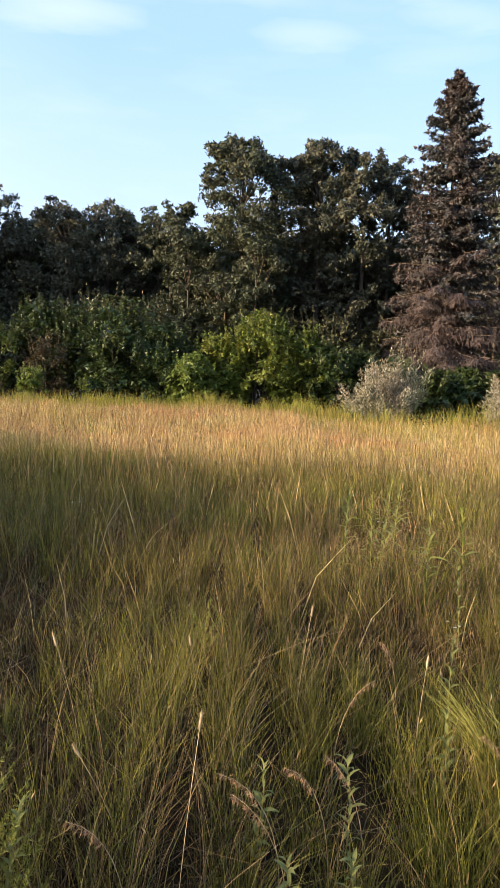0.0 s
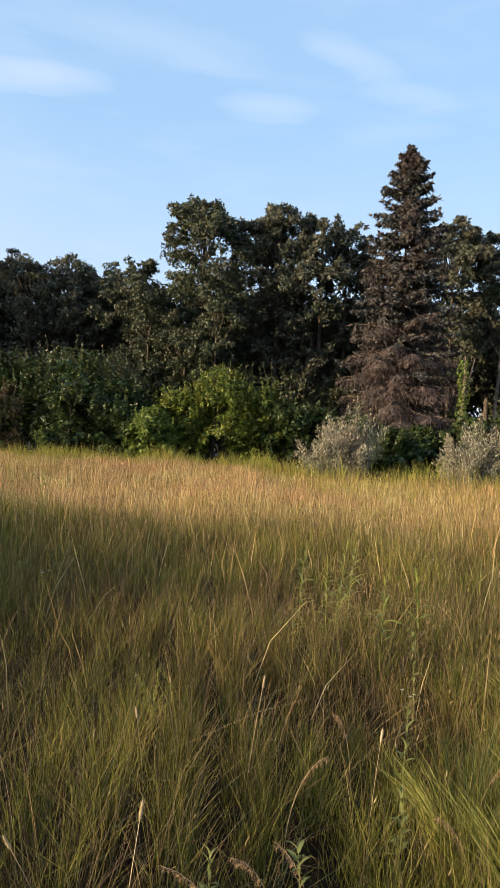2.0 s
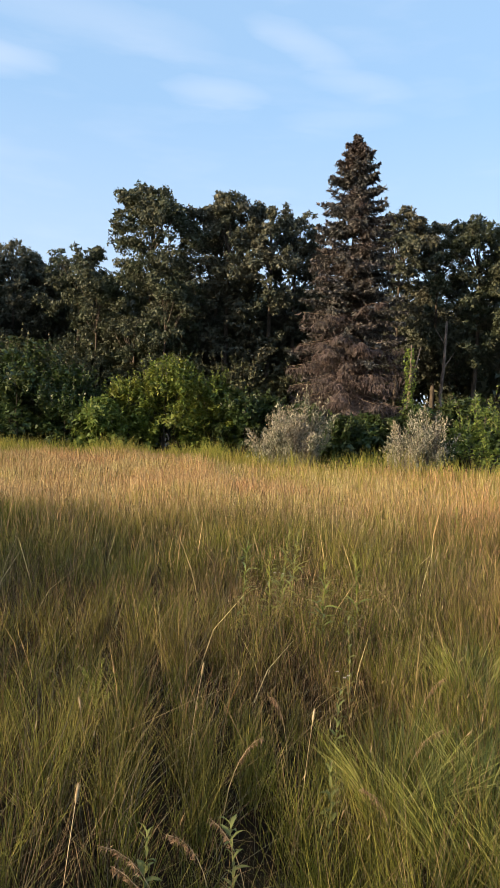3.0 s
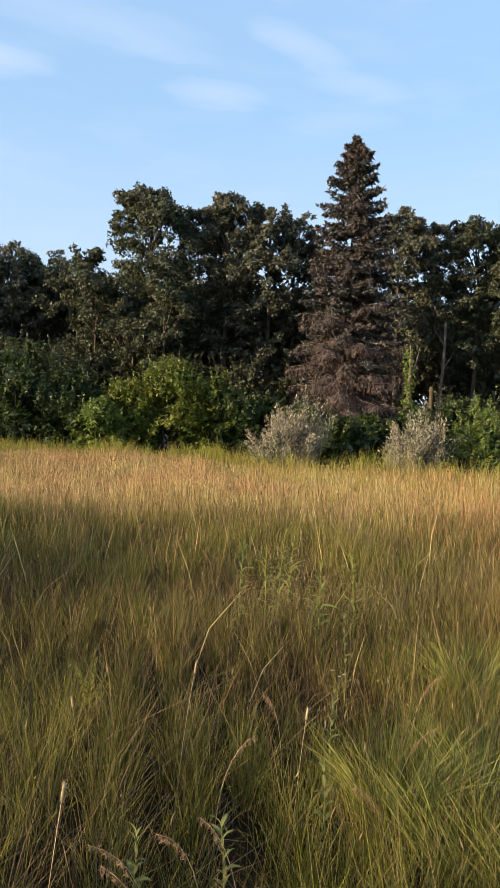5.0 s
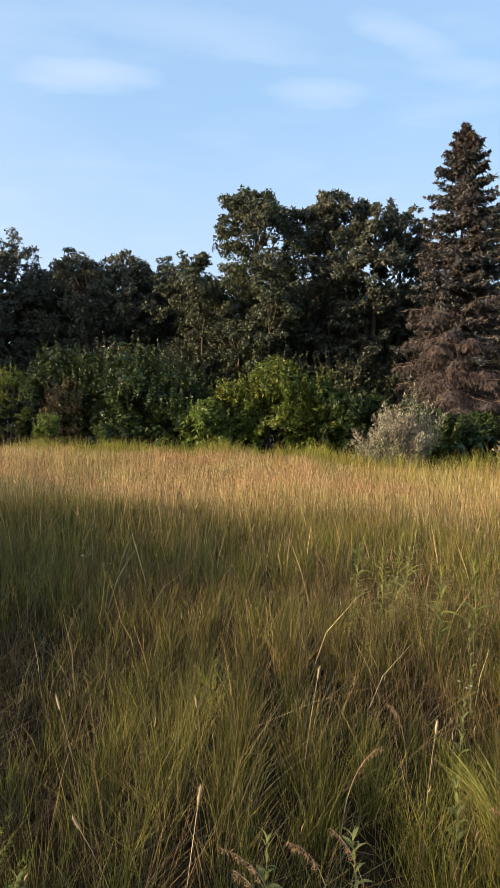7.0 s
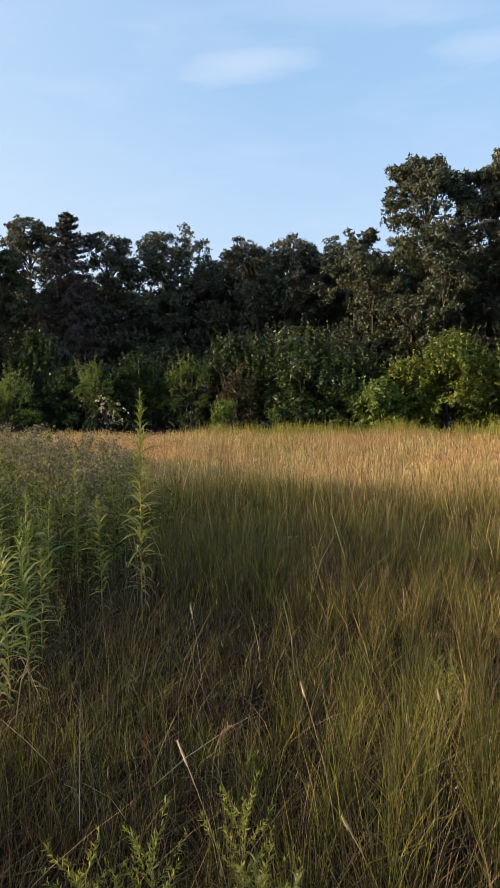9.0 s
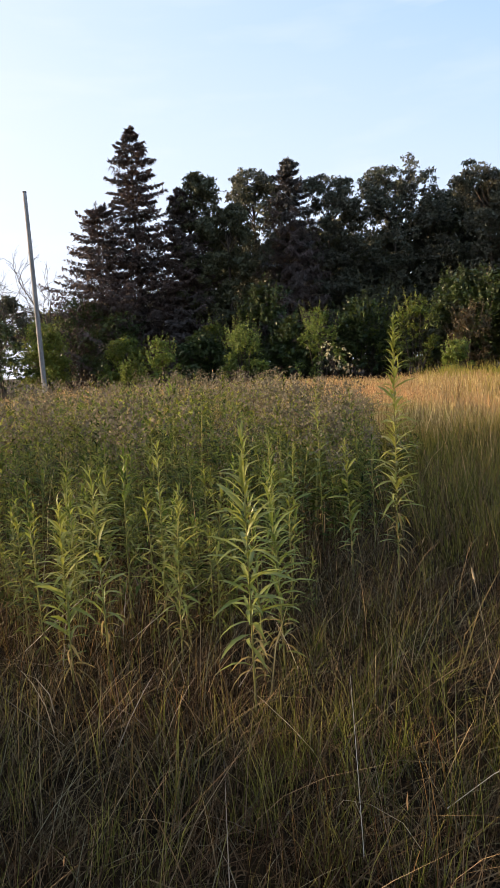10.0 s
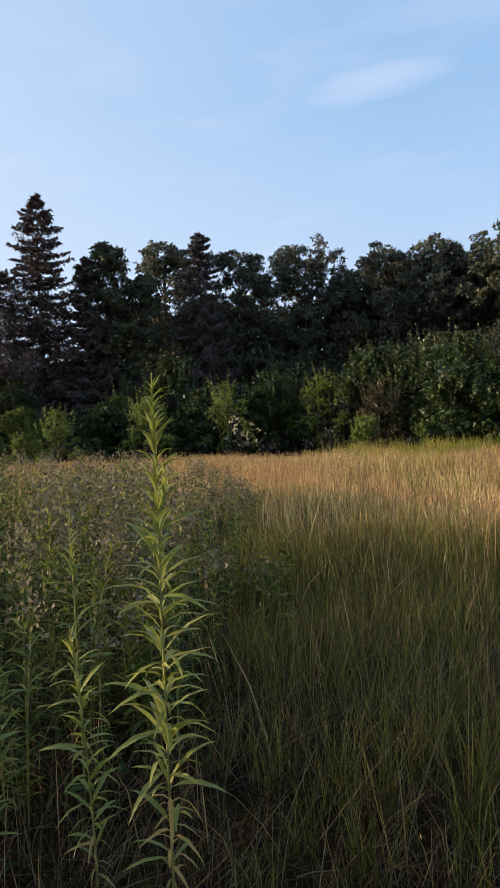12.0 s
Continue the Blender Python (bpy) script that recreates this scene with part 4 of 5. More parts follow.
def side_grass():
    """Mixed grass beside and behind the walk."""
    n = 84000
    d, a = 24 * rng.random(n) ** 0.75, 6.283 * rng.random(n)
    x, y = -0.5 + d * np.cos(a), 2.0 + d * np.sin(a)
    ahead = np.degrees(np.arctan2(-(x + 0.3), y - 1.2))
    keep = ((ahead > 58) | (ahead < -32)) & ~in_stand(x, y)
    at = np.stack((x, y, ground_height(x, y) - 0.02), 1)[keep]
    grass("side_grass", "mixed green and dry grass beside the walk", at, (0.2, 0.55), GRASS_GREEN, 0.006, 0.3, 0.4, 2)


side_grass()


def belt_grass():
    n = 26000
    x = -13 + 35 * rng.random(n) ** 0.9
    y = edge_of_field(x) - 0.8 + rng.normal(size=n) * 1.3
    keep = rng.random(n) < (0.2 + patch(x, y, 2.2, 31)) * np.where((x > 4.2) & (x < 14), 0.35, 1.0)
    at = np.stack((x, y, ground_height(x, y) - 0.02), 1)[keep]
    grass("belt_grass", "taller green herbs where meadow meets shrubs", at, (0.55, 1.20), GRASS_BELT, 0.0030, 0.13, 0.2, 2, 0.8)


belt_grass()


# ---- goldenrod and other tall weeds ----
def leaf_mesh(name, length, width, material, curl):
    """One lance-shaped leaf with a midrib fold and a drooping tip."""
    verts, loops, counts = [], [], []
    steps = [(0.0, 0.12), (0.25, 0.85), (0.55, 1.0), (0.82, 0.55), (1.0, 0.0)]
    for s, w in steps:
        z = 0.18 * length * math.sin(s * 2.0) - curl * length * s * s
        verts += [(s * length, -w * width / 2, z + w * width * 0.18), (s * length, 0, z), (s * length, w * width / 2, z + w * width * 0.18)]
    for k in range(len(steps) - 1):
        a = 3 * k
        loops += [a, a + 1, a + 4, a + 3, a + 1, a + 2, a + 5, a + 4]
        counts += [4, 4]
    return raw_mesh(name, verts, loops, counts, material)


LEAVES = [leaf_mesh("leaf", 0.098, 0.0115, WEED_LEAF, 0.28), leaf_mesh("leaf", 0.086, 0.0100, WEED_LEAF, 0.52), leaf_mesh("leaf", 0.106, 0.0135, WEED_LEAF, 0.12)]
WITHERED = leaf_mesh("leaf", 0.062, 0.009, PALE_LEAF, 0.9)


def goldenrod_leaves(r, height, count, lean, plume=0.28):
    """Pose of every leaf up the stem: spiral, steep and close at the top, hanging and withered at the foot."""
    for k in range(count):
        s = 0.14 + 0.86 * ((k + r.random()) / count) ** 0.85
        top = max(0.0, (s - 1 + plume) / plume)
        pitch = math.radians(8 + 22 * s + 30 * top + r.normal() * 16)
        size = (0.70 + 0.5 * math.sin(math.pi * min(1, s * 1.05))) * (1.0 - 0.22 * top) * (0.6 + 0.65 * r.random())
        spot = Vector((lean[0] * s * s, lean[1] * s * s, height * s * (1 - 0.05 * top)))
        turn = k * 2.4 + r.normal() * 0.3
        yield s, Matrix.Translation(spot) @ Euler((r.normal() * 0.25, -pitch, turn)).to_matrix().to_4x4() @ Matrix.Scale(size, 4)


def goldenrod(seed, at, height, count=76, plume=0.28, label="leafy goldenrod stalk with narrow green leaves, not yet in flower", group="goldenrod stalks in the meadow", size=1.0):
    """A stalk whose leaves are parts of their own."""
    r = np.random.default_rng(seed)
    weed = thing("goldenrod", (at[0], at[1], float(ground_height(*at)) - 0.01), label, "weed", group)
    lean = r.normal(size=2) * 0.05
    stem = [((lean[0] * s * s, lean[1] * s * s, height * s * 0.985), 0.0050 * (1 - 0.65 * s)) for s in np.linspace(0, 1, 7)]
    part("stem", tube_mesh("stem", [stem], WEED_STEM, 6), weed)
    for s, m in goldenrod_leaves(r, height, count, lean, plume):
        leaf = part("leaf", WITHERED if s < 0.30 and r.random() < 0.7 else LEAVES[int(r.integers(3))], weed)
        leaf.matrix_basis = m @ Matrix.Scale(size, 4)
    return weed


def joined_goldenrod(seed, height, count, at, dry=False, label="", group=""):
    """The same stalk further off, its foliage as one mesh."""
    r = np.random.default_rng(seed)
    weed = thing("goldenrod", (*at, 0), label, "weed", group)
    lean = r.normal(size=2) * 0.06
    stem = [((lean[0] * s * s, lean[1] * s * s, height * s * 0.985), 0.0055 * (1 - 0.6 * s)) for s in np.linspace(0, 1, 5)]
    part("stem", tube_mesh("stem", [stem], WEED_STEM, 5), weed)
    quads = []
    for s, m in goldenrod_leaves(r, height, count, lean):
        p, q = np.array(m.translation), np.array(m.to_3x3())
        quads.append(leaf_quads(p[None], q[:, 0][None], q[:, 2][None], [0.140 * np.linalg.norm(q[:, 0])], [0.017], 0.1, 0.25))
    part("foliage", quad_mesh("foliage", np.concatenate(quads), SHADED_WEED_LEAF), weed)
    if dry:
        n = 80
        spread = r.normal(size=(n, 3)) * np.array([0.07, 0.07, 0.09]) + np.array([lean[0], lean[1], height])
        L = 0.020 + 0.028 * r.random(n)
        part("flower_head", quad_mesh("flower_head", leaf_quads(spread, r.normal(size=(n, 3)) + np.array([0, 0, 0.8]), r.normal(size=(n, 3)), L, L * 0.6), DRY_FLOWER), weed, "faded pinkish brown flower head")["kind"] = "stuff"
    return weed


for i, (x, y, h) in enumerate([(-2.42, 5.26, 1.29), (-2.51, 5.66, 0.99), (-3.24, 6.78, 1.10), (-2.87, 7.22, 1.05), (-3.37, 7.75, 1.35), (-3.24, 7.06, 1.02), (-3.30, 5.05, 0.98), (-4.23, 6.21, 0.95), (-3.6, 4.7, 0.95), (-3.06, 5.56, 0.95), (-3.75, 5.5, 1.0), (-2.59, 5.60, 1.01), (-3.30, 5.28, 1.12), (-3.27, 5.70, 1.18), (-3.47, 7.39, 0.88)]):
    goldenrod(500 + i, (x, y), h, 104 if i < 2 or i in (6, 8) else 84, 0.30, size=1.55 if i == 0 else 1.28 if i in (1, 6, 8) else 1.12)
# the tallest stalk, dense with small leaves towards its top
goldenrod(520, (-2.50, 7.13), 1.86, 200, 0.42, "very tall slender weed stalk with pale bristling top", size=1.45)

templates = [joined_goldenrod(530 + k, 1.0 + 0.07 * k, 70, (-4.6 - 0.5 * k, 7.4 + 0.3 * k), k > 2, "leafy goldenrod stalk in a dense stand" if k < 3 else "goldenrod stalk with faded brownish flower head", "goldenrod stand beside the walk") for k in range(6)]
wr = np.random.default_rng(77)
placed = 0
while placed < 215:
    x, y = -2.5 - 5.2 * wr.random() ** 1.2, 4.0 + 6.0 * wr.random()
    d = math.hypot(x + 0.4, y - 2.2)
    if d > 7.4 or not in_stand(x + 0.12, y) or math.hypot(x + 1.2, y - 5.2) < 1.2 or math.hypot(x + 0.86, y - 2.96) < 3.5 or math.hypot(x + 2.55, y - 5.5) < 0.4 or math.hypot(x + 2.3, y - 7.3) < 1.0:
        continue
    kind = int(wr.integers(0, 3)) if d < 6.0 else int(wr.integers(1, 6))
    s = 0.46 + 0.44 * wr.random() + (0.18 * wr.random() if d > 6.0 else 0)
    copy_thing(templates[kind], pose(x, y, float(ground_height(x, y)) - 0.01, 0, 0, 360 * wr.random()) @ Matrix.Scale(s, 4))
    placed += 1


def far_stand():
    """The rest of the stand: stems, ascending leaves and faded heads of the stalks further off."""
    m = 11000
    x, y = -2.5 - 9.5 * wr.random(m), 5.0 + 12.0 * wr.random(m)
    keep = in_stand(x + 0.12, y) & (wr.random(m) < 2.4 * patch(x, y, 0.55, 47) - 0.5) & (np.hypot(x + 0.4, y - 2.2) > 6.6) & (np.hypot(x + 2.3, y - 7.5) > 0.6)
    x, y = x[keep][:1400], y[keep][:1400]
    n = len(x)
    deep_in = -2.6 - np.maximum(0, y - 7.2) * 0.45 - x
    h = (0.80 + 0.48 * wr.random(n)) * (0.80 + 0.36 * patch(x, y, 1.3, 44)) * np.clip(0.62 + 0.25 * deep_in, 0.5, 1)
    foot = np.stack((x, y, ground_height(x, y) - 0.01), 1)
    lean = wr.normal(size=(n, 2)) * 0.06
    v, loops, counts, _ = blades(foot, h, np.full(n, 0.010), 6.283 * wr.random(n), 0.05 * np.abs(wr.normal(size=n)), np.full(n, 0.02), 2)
    tagged(new("goldenrod_stems", raw_mesh("goldenrod_stems", v, loops, counts, WEED_STEM)), "upright stems of a dense goldenrod stand", "weed", kind="stuff")
    k = 36
    s = 0.22 + 0.78 * wr.random((n, k)) ** 0.8
    a = 6.283 * wr.random((n, k))
    at = foot[:, None] + np.stack((lean[:, :1] * s * s, lean[:, 1:] * s * s, h[:, None] * s), -1)
    along = np.stack((np.cos(a), np.sin(a), 0.25 + 0.9 * s ** 2 + 0.3 * wr.normal(size=(n, k))), -1)
    L = (0.07 + 0.08 * wr.random((n, k))) * (1.15 - 0.45 * s)
    leaves = leaf_quads(at.reshape(-1, 3), along.reshape(-1, 3), wr.normal(size=(n * k, 3)) * 0.3 + np.array([0, 0, 1.0]), L.ravel(), L.ravel() * 0.17 + 0.004, 0.1, 0.25)
    tagged(new("goldenrod_foliage", quad_mesh("goldenrod_foliage", leaves, SHADED_WEED_LEAF)), "narrow ascending leaves of a dense goldenrod stand", "weed", kind="stuff")
    bloom = wr.random(n) < np.clip((np.hypot(x + 0.4, y - 2.2) - 6.0) / 3.0, 0.1, 0.9) * np.clip(3.0 * patch(x, y, 1.1, 48) - 0.9, 0, 1)
    tops = foot[bloom] + np.stack((lean[bloom, 0], lean[bloom, 1], h[bloom]), 1)
    k = 46
    at = (tops[:, None] + wr.normal(size=(len(tops), k, 3)) * np.array([0.055, 0.055, 0.07])).reshape(-1, 3)
    L = 0.018 + 0.026 * wr.random(len(at))
    heads = leaf_tips(at, wr.normal(size=(len(at), 3)) + np.array([0, 0, 0.8]), wr.normal(size=(len(at), 3)), L, L * 0.7)
    tagged(new("goldenrod_heads", tri_mesh("goldenrod_heads", heads, DRY_FLOWER)), "faded pinkish brown flower heads over a goldenrod stand", "weed", kind="stuff")


far_stand()


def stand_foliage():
    """The leaves that fill the stand between its stalks, coloured dark for the shade inside."""
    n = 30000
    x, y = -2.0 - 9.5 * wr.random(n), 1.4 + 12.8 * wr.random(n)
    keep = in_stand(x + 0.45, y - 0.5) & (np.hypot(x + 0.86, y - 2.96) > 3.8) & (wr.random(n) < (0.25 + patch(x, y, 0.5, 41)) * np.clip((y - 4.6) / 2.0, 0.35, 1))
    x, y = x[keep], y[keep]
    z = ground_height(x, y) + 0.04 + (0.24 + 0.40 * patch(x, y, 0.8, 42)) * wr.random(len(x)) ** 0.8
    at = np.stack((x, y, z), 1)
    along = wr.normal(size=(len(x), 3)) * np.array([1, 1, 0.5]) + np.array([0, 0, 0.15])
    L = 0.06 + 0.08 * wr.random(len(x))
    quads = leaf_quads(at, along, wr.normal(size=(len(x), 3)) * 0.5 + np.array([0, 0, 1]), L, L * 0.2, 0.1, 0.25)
    tagged(new("stand_foliage", quad_mesh("stand_foliage", quads, STAND_SHADE_LEAF)), "narrow green leaves filling the goldenrod stand, darkened for its inner shade", "weed", kind="stuff")


stand_foliage()


def stand_foot(x, y):
    """The strip along the front of the stand where russet stems stand and straw has fallen."""
    return np.clip(1.25 - np.abs(y - 4.75 - 0.35 * np.maximum(0, -2.6 - x) + 0.25 * (x + 2.4)) / 0.75, 0, 1) * np.clip((-0.9 - x) / 0.6, 0, 1) * np.clip((x + 6.5) / 1.5, 0, 1) * np.clip(1.5 * patch(x, y, 0.45, 46) - 0.15, 0, 1)


grass("russet_stems", "russet upright stems at the foot of the goldenrod", meadow_spots(1700, 1.2, 8.0, left=75, wanted=stand_foot), (0.22, 0.62), RUSSET, 0.0019, 0.14, 0.12, 3)
grass("fallen_straw", "pale straw fallen across the foot of the goldenrod", meadow_spots(320, 1.2, 7.0, left=75, wanted=stand_foot) + np.array([0, 0, 0.14]), (0.24, 0.46), STRAW, 0.0024, 0.85, 0.35, 3)
# scattered lone stalks out in the sunlit grass
for i, (x, y, s) in enumerate([(0.97, 7.66, 0.92), (0.64, 7.52, 0.84), (1.19, 7.15, 0.78), (1.51, 7.31, 0.78), (0.85, 7.5, 0.8), (1.1, 7.9, 0.85), (-3.4, 14.5, 0.95), (-3.0, 15.0, 0.9), (4.0, 11.0, 0.8)]):
    goldenrod(560 + i, (x, y), s * 1.05, 44, size=1.15)


# ---- small plants and stalks near the walk ----
def timothy(seed, at, height, lean, spike):
    """A grass stalk that carries one dense cylindrical spike."""
    r = np.random.default_rng(seed)
    stalk = thing("timothy_stalk", (at[0], at[1], 0), "tan timothy stalk with a dense furry seed spike", "grass", "timothy stalks in the meadow")
    pts = [Vector((lean[0] * s ** 1.6, lean[1] * s ** 1.6, height * s)) for s in np.linspace(0, 1, 7)]
    part("stem", tube_mesh("stem", [[(p, 0.0009) for p in pts]], PALE_STALK, 5), stalk)
    way = (pts[-1] - pts[-2]).normalized()
    steps = [(pts[-1] + way * spike * k / 6, 0.0042 * w) for k, w in enumerate((0.4, 0.9, 1.0, 1.0, 0.95, 0.8, 0.25))]
    body = part("spike", tube_mesh("spike", [steps], PALE_STALK, 7), stalk, "furry pale seed spike")
    n = 120
    t = r.random(n)
    p = np.array([list(pts[-1] + way * spike * float(k)) for k in t])
    out = unit(r.normal(size=(n, 3)))
    L = np.full(n, 0.0055)
    part("bristle", quad_mesh("bristle", leaf_quads(p + out * 0.004, out + np.array(way) * 0.5, r.normal(size=(n, 3)), L, L * 0.3), SEED_HEAD), body)["kind"] = "stuff"


for i, (x, y, h, lx, ly, sp) in enumerate([(-0.33, 5.40, 0.36, -0.05, 0.07, 0.05), (-0.30, 3.95, 0.70, 0.05, 0.06, 0.05), (-1.02, 4.45, 0.44, -0.18, 0.10, 0.09), (-0.75, 4.9, 0.55, -0.12, 0.03, 0.06), (0.1, 5.2, 0.6, 0.06, 0.03, 0.05), (-0.5, 4.4, 0.42, -0.14, -0.04, 0.05), (0.55, 4.9, 0.5, 0.05, 0.05, 0.05), (-1.6, 5.9, 0.5, -0.1, 0.1, 0.06)]):
    timothy(600 + i, (x, y), h, (lx, ly), sp)


def panicle(seed, at, height, lean):
    """An arching reddish stalk with hanging awns."""
    r = np.random.default_rng(seed)
    stalk = thing("grass_panicle", (at[0], at[1], 0), "arching grass stalk with drooping reddish seed head", "grass", "reddish seed heads in the meadow")
    pts = [Vector((lean[0] * s ** 2, lean[1] * s ** 2, height * (1.25 * s - 0.3 * s ** 3))) for s in np.linspace(0, 1, 9)]
    part("stem", tube_mesh("stem", [[(p, 0.0015 - 0.0008 * k / 8) for k, p in enumerate(pts)]], PALE_STALK, 5), stalk)
    n = 120
    t = 0.62 + 0.38 * r.random(n)
    p = np.array([list(pts[min(7, int(k * 8))].lerp(pts[min(8, int(k * 8) + 1)], float(k * 8 % 1))) for k in t])
    along = r.normal(size=(n, 3)) * 0.35 + np.array([lean[0], lean[1], 0]) * 2.0 + np.array([0, 0, -0.55])
    p += r.normal(size=(n, 3)) * 0.004
    L = 0.009 + 0.013 * r.random(n)
    part("seed_head", quad_mesh("seed_head", leaf_quads(p, along, r.normal(size=(n, 3)), L, L * 0.17), RED_SEED), stalk, "drooping reddish brown seed head")["kind"] = "stuff"


for i, (x, y, h, lx, ly) in enumerate([(0.0, 4.35, 0.44, -0.20, -0.06), (0.16, 4.40, 0.46, -0.16, -0.10), (0.28, 4.42, 0.42, -0.14, 0.03), (0.02, 4.2, 0.40, -0.18, 0.05), (0.85, 4.6, 0.45, -0.16, -0.05), (1.0, 5.0, 0.5, 0.14, -0.1), (-0.45, 4.15, 0.42, -0.16, -0.08), (0.6, 5.4, 0.5, -0.12, -0.12), (-0.9, 4.0, 0.36, -0.15, -0.02), (1.3, 5.6, 0.5, 0.12, -0.1), (0.25, 5.0, 0.46, 0.15, -0.04), (-1.3, 5.1, 0.4, 0.12, -0.1)]):
    panicle(620 + i, (x, y), h, (lx, ly))

HERB_LEAF = leafy("pale_herb_leaf", [(0.085, 0.11, 0.03), (0.15, 0.17, 0.055), (0.26, 0.26, 0.12)], (), 1, 0.5, 0.3, 0.7, 0.15)
HERB_BLADE = leaf_mesh("leaf", 0.05, 0.014, HERB_LEAF, 0.3)


def pale_herb(seed, at, height):
    """A small upright herb with short pale leaves in whorls."""
    r = np.random.default_rng(seed)
    herb = thing("pale_herb", (at[0], at[1], 0), "small upright herb with pale grey-green leaves in grass", "weed", "pale herbs in the meadow")
    part("stem", tube_mesh("stem", [[((0.02 * math.sin(3 * s + seed), 0.02 * math.cos(2 * s + seed), height * s), 0.0026 * (1.1 - s)) for s in np.linspace(0, 1, 6)]], WEED_STEM, 5), herb)
    for k in range(26):
        s = 0.2 + 0.8 * k / 25
        leaf = part("leaf", HERB_BLADE, herb)
        leaf.matrix_basis = Matrix.Translation((0.02 * math.sin(3 * s + seed), 0.02 * math.cos(2 * s + seed), height * s)) @ Euler((r.normal() * 0.3, -0.3 - 0.6 * s + 0.3 * r.normal(), k * 2.4)).to_matrix().to_4x4() @ Matrix.Scale(0.7 + 0.5 * r.random(), 4)


for i, (x, y, h) in enumerate([(-0.08, 4.36, 0.40), (0.20, 4.38, 0.42), (0.01, 4.03, 0.34), (0.19, 4.04, 0.34), (0.77, 5.13, 0.55), (-0.76, 4.09, 0.42), (-0.9, 4.2, 0.38), (0.62, 4.75, 0.40), (1.08, 6.1, 0.62)]):
    pale_herb(640 + i, (x, y), h)


def feathery_herb(seed, at, height):
    """A bushy herb whose side shoots carry tiny needle leaves."""
    r = np.random.default_rng(seed)
    herb = thing("feathery_herb", (at[0], at[1], 0), "bushy bright green herb with feathery side shoots", "weed", "feathery herbs beside the walk")
    part("stem", tube_mesh("stem", [[((0, 0, 0), 0.003), ((0.01, 0, height * 0.5), 0.0024), ((0.02, 0.01, height * 0.9), 0.001)]], WEED_STEM, 5), herb)
    for k in range(13):
        a, s = k * 2.4, 0.15 + 0.06 * k
        foot = Vector((0.01, 0, height * min(0.85, s)))
        way = Vector((math.cos(a) * 0.75, math.sin(a) * 0.75, 0.75 + 0.4 * r.random())).normalized()
        reach = height * (0.55 - 0.3 * s) * (0.8 + 0.4 * r.random())
        n = 54
        t = 0.12 + 0.88 * r.random(n)
        p = np.array(foot) + np.array(way) * (reach * t)[:, None] + np.array([0, 0, 0.25]) * (reach * t * t)[:, None]
        along = unit(r.normal(size=(n, 3))) * 0.8 + np.array(way) * 0.9
        L = 0.014 + 0.012 * r.random(n)
        part("shoot", quad_mesh("shoot", leaf_quads(p, along, r.normal(size=(n, 3)), L, L * 0.2), FEATHER_LEAF), herb)["kind"] = "stuff"


for i, (x, y, h) in enumerate([(-0.98, 4.41, 0.50), (-1.07, 3.94, 0.42), (-0.78, 4.11, 0.44), (-1.36, 4.10, 0.42), (-0.88, 4.20, 0.40), (-1.2, 4.2, 0.46), (-0.7, 3.9, 0.36), (-0.35, 5.9, 0.4)]):
    feathery_herb(660 + i, (x, y), h * 0.88)


def sedge_tussock(seed, at, radius, height):
    """A large arching tussock of broad pale blades."""
    r = np.random.default_rng(seed)
    n = 420
    a = r.random(n) * 6.283
    d = radius * 0.35 * np.sqrt(r.random(n))
    foot = np.stack((d * np.cos(a), d * np.sin(a), np.zeros(n)), 1)
    v, loops, counts, _ = blades(foot, height * (0.6 + 0.6 * r.random(n)), np.full(n, 0.0062), a + r.normal(size=n) * 1.0, 0.10 + 0.45 * r.random(n), 0.15 + 0.5 * r.random(n) ** 1.5, 4)
    tuft = thing("sedge_tussock", (at[0], at[1], 0), "large arching tussock of pale green sedge blades", "grass", "sedge tussocks in the meadow")
    part("blade", raw_mesh("blade", v, loops, counts, SEDGE), tuft)["kind"] = "stuff"


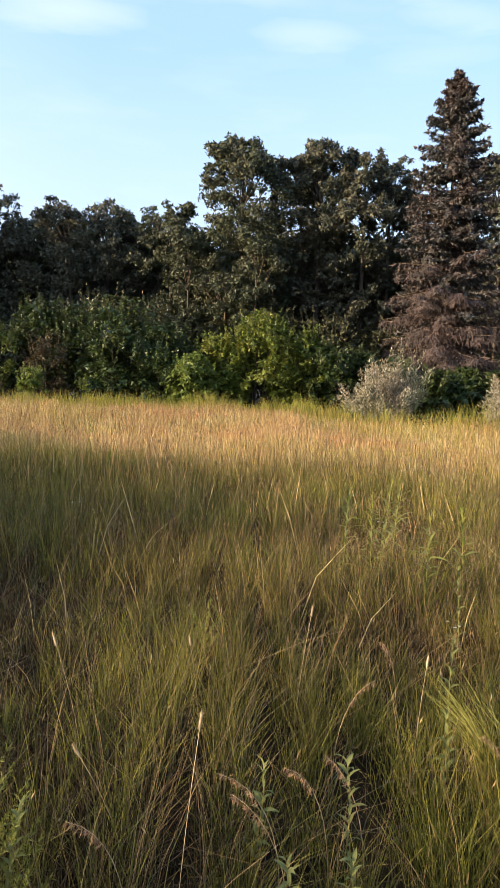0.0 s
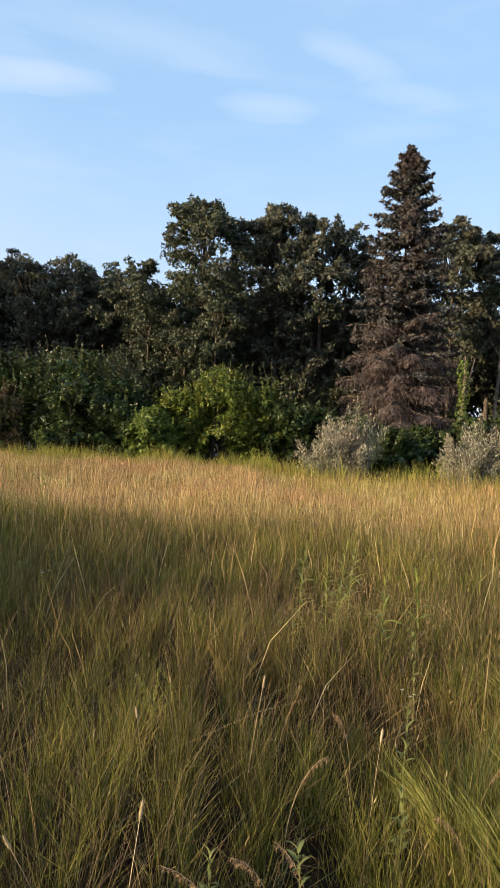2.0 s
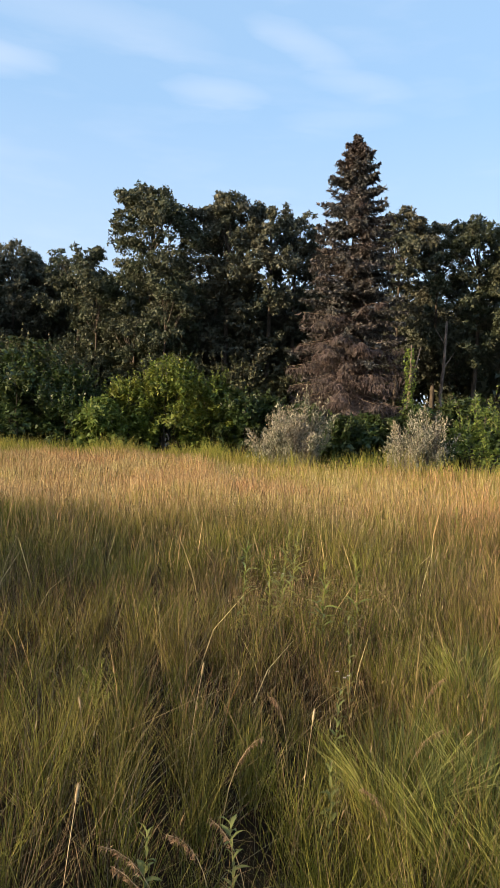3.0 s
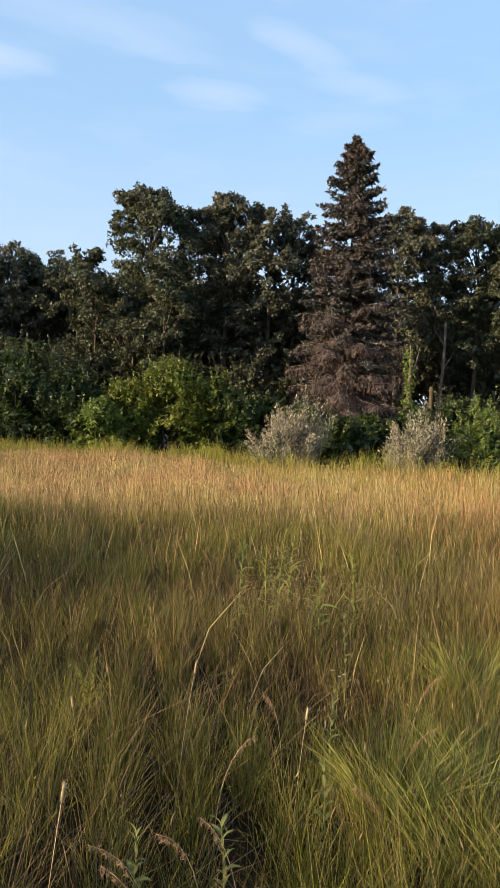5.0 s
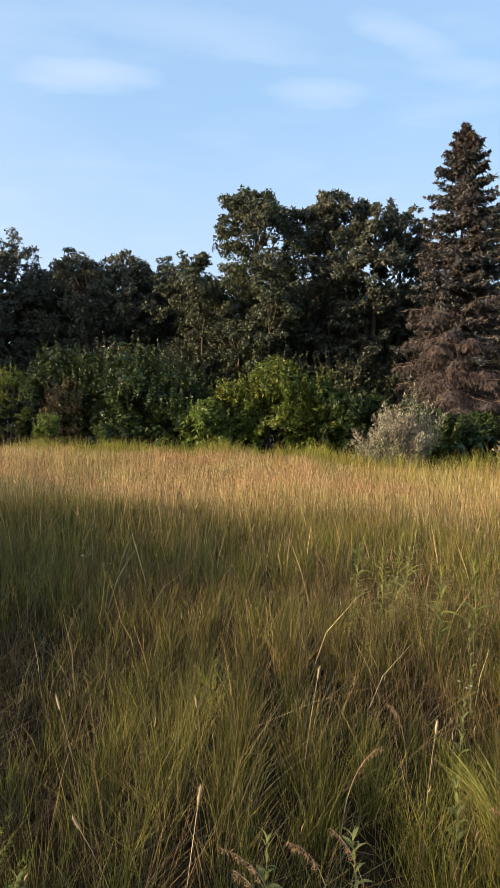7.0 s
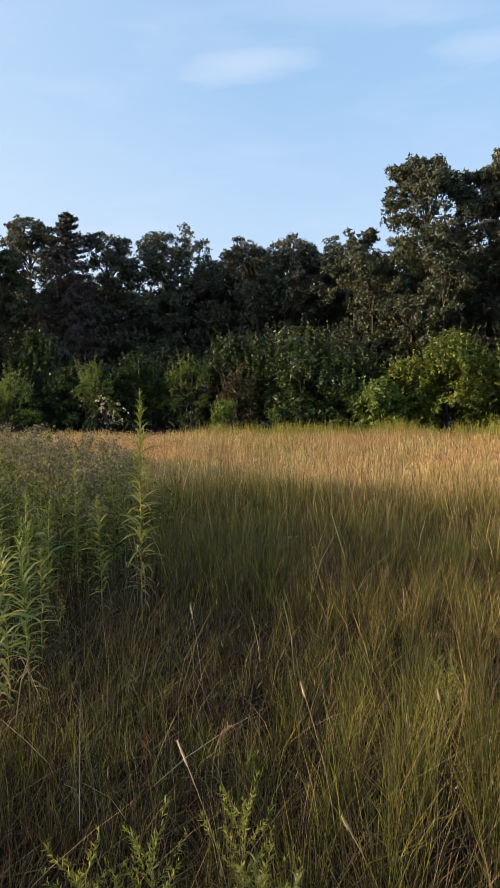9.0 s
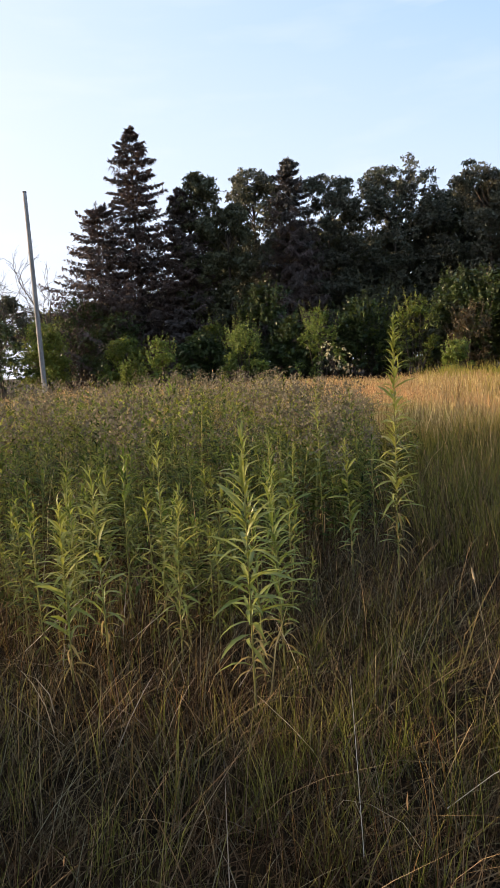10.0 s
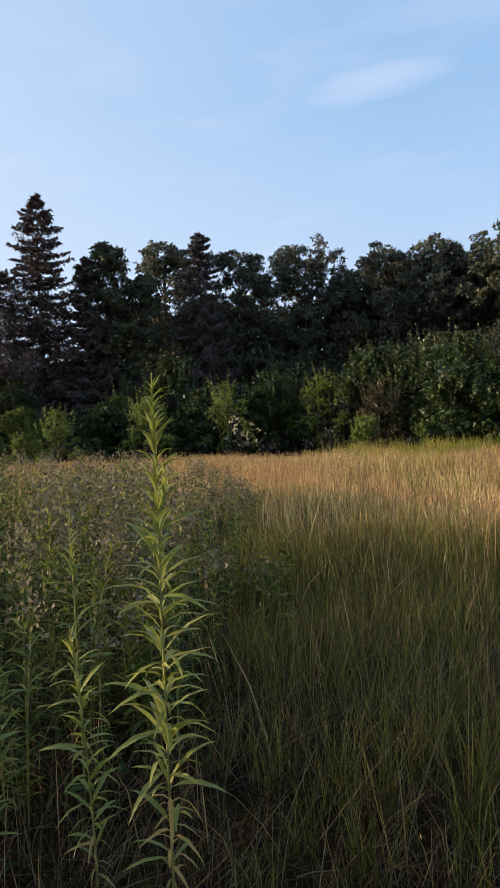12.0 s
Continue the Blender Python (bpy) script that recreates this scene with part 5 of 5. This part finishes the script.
for i, (x, y, rad, h) in enumerate([(1.12, 4.55, 0.34, 0.52), (0.85, 3.95, 0.25, 0.36), (0.98, 4.95, 0.28, 0.46), (1.3, 4.3, 0.3, 0.5), (1.45, 5.0, 0.3, 0.5), (1.9, 6.1, 0.3, 0.5)]):
    sedge_tussock(680 + i, (x, y), rad, h)


# ---- small white daisies among the grass ----
PETAL = leafy("white_petal", [(0.62, 0.62, 0.60), (0.74, 0.74, 0.72)], (), 1, 0.5, 0.3, 0.6, 0.2)
DISC = solid("yellow_disc", (0.35, 0.22, 0.03), (0.55, 0.38, 0.06), 40, 1.0, 0.8, 0.2)


def daisy(seed, at, height):
    """A thin stem that forks into three small white flowers."""
    r = np.random.default_rng(seed)
    plant = thing("daisy", (at[0], at[1], float(ground_height(*at)) - 0.01), "small white daisies on a thin green stem", "flower", "white daisies in the meadow")
    top = Vector((0.03 * r.normal(), 0.03 * r.normal(), height * 0.86))
    tips = [top + Vector((0.035 * math.cos(a), 0.035 * math.sin(a), height * 0.14 * (0.7 + 0.5 * r.random()))) for a in (0.4, 2.5, 4.6)]
    part("stem", tube_mesh("stem", [[((0, 0, 0), 0.0016), (top * 0.5, 0.0014), (top, 0.0011)]] + [[(top, 0.0009), (tip, 0.0007)] for tip in tips], WEED_STEM, 5), plant)
    for tip in tips:
        head = part("flower", tube_mesh("flower", [[(tip, 0.001), (tip + Vector((0, 0, 0.002)), 0.0026), (tip + Vector((0, 0, 0.004)), 0.0015)]], DISC, 8), plant, "yellow centred white flower")
        n = 16
        a = np.arange(n) * 6.283 / n
        out = np.stack((np.cos(a), np.sin(a), np.full(n, 0.15)), 1)
        part("petals", quad_mesh("petals", leaf_quads(np.array(tip) + np.array([0, 0, 0.003]) + out * 0.003, out, np.tile([0, 0, 1.0], (n, 1)), np.full(n, 0.0062), np.full(n, 0.0024)), PETAL), head)


for i, (x, y, h) in enumerate([(-1.42, 7.6, 0.72), (-1.30, 7.35, 0.66), (0.78, 6.9, 0.75), (0.95, 5.75, 0.50), (1.75, 7.8, 0.78)]):
    daisy(720 + i, (x, y), h)
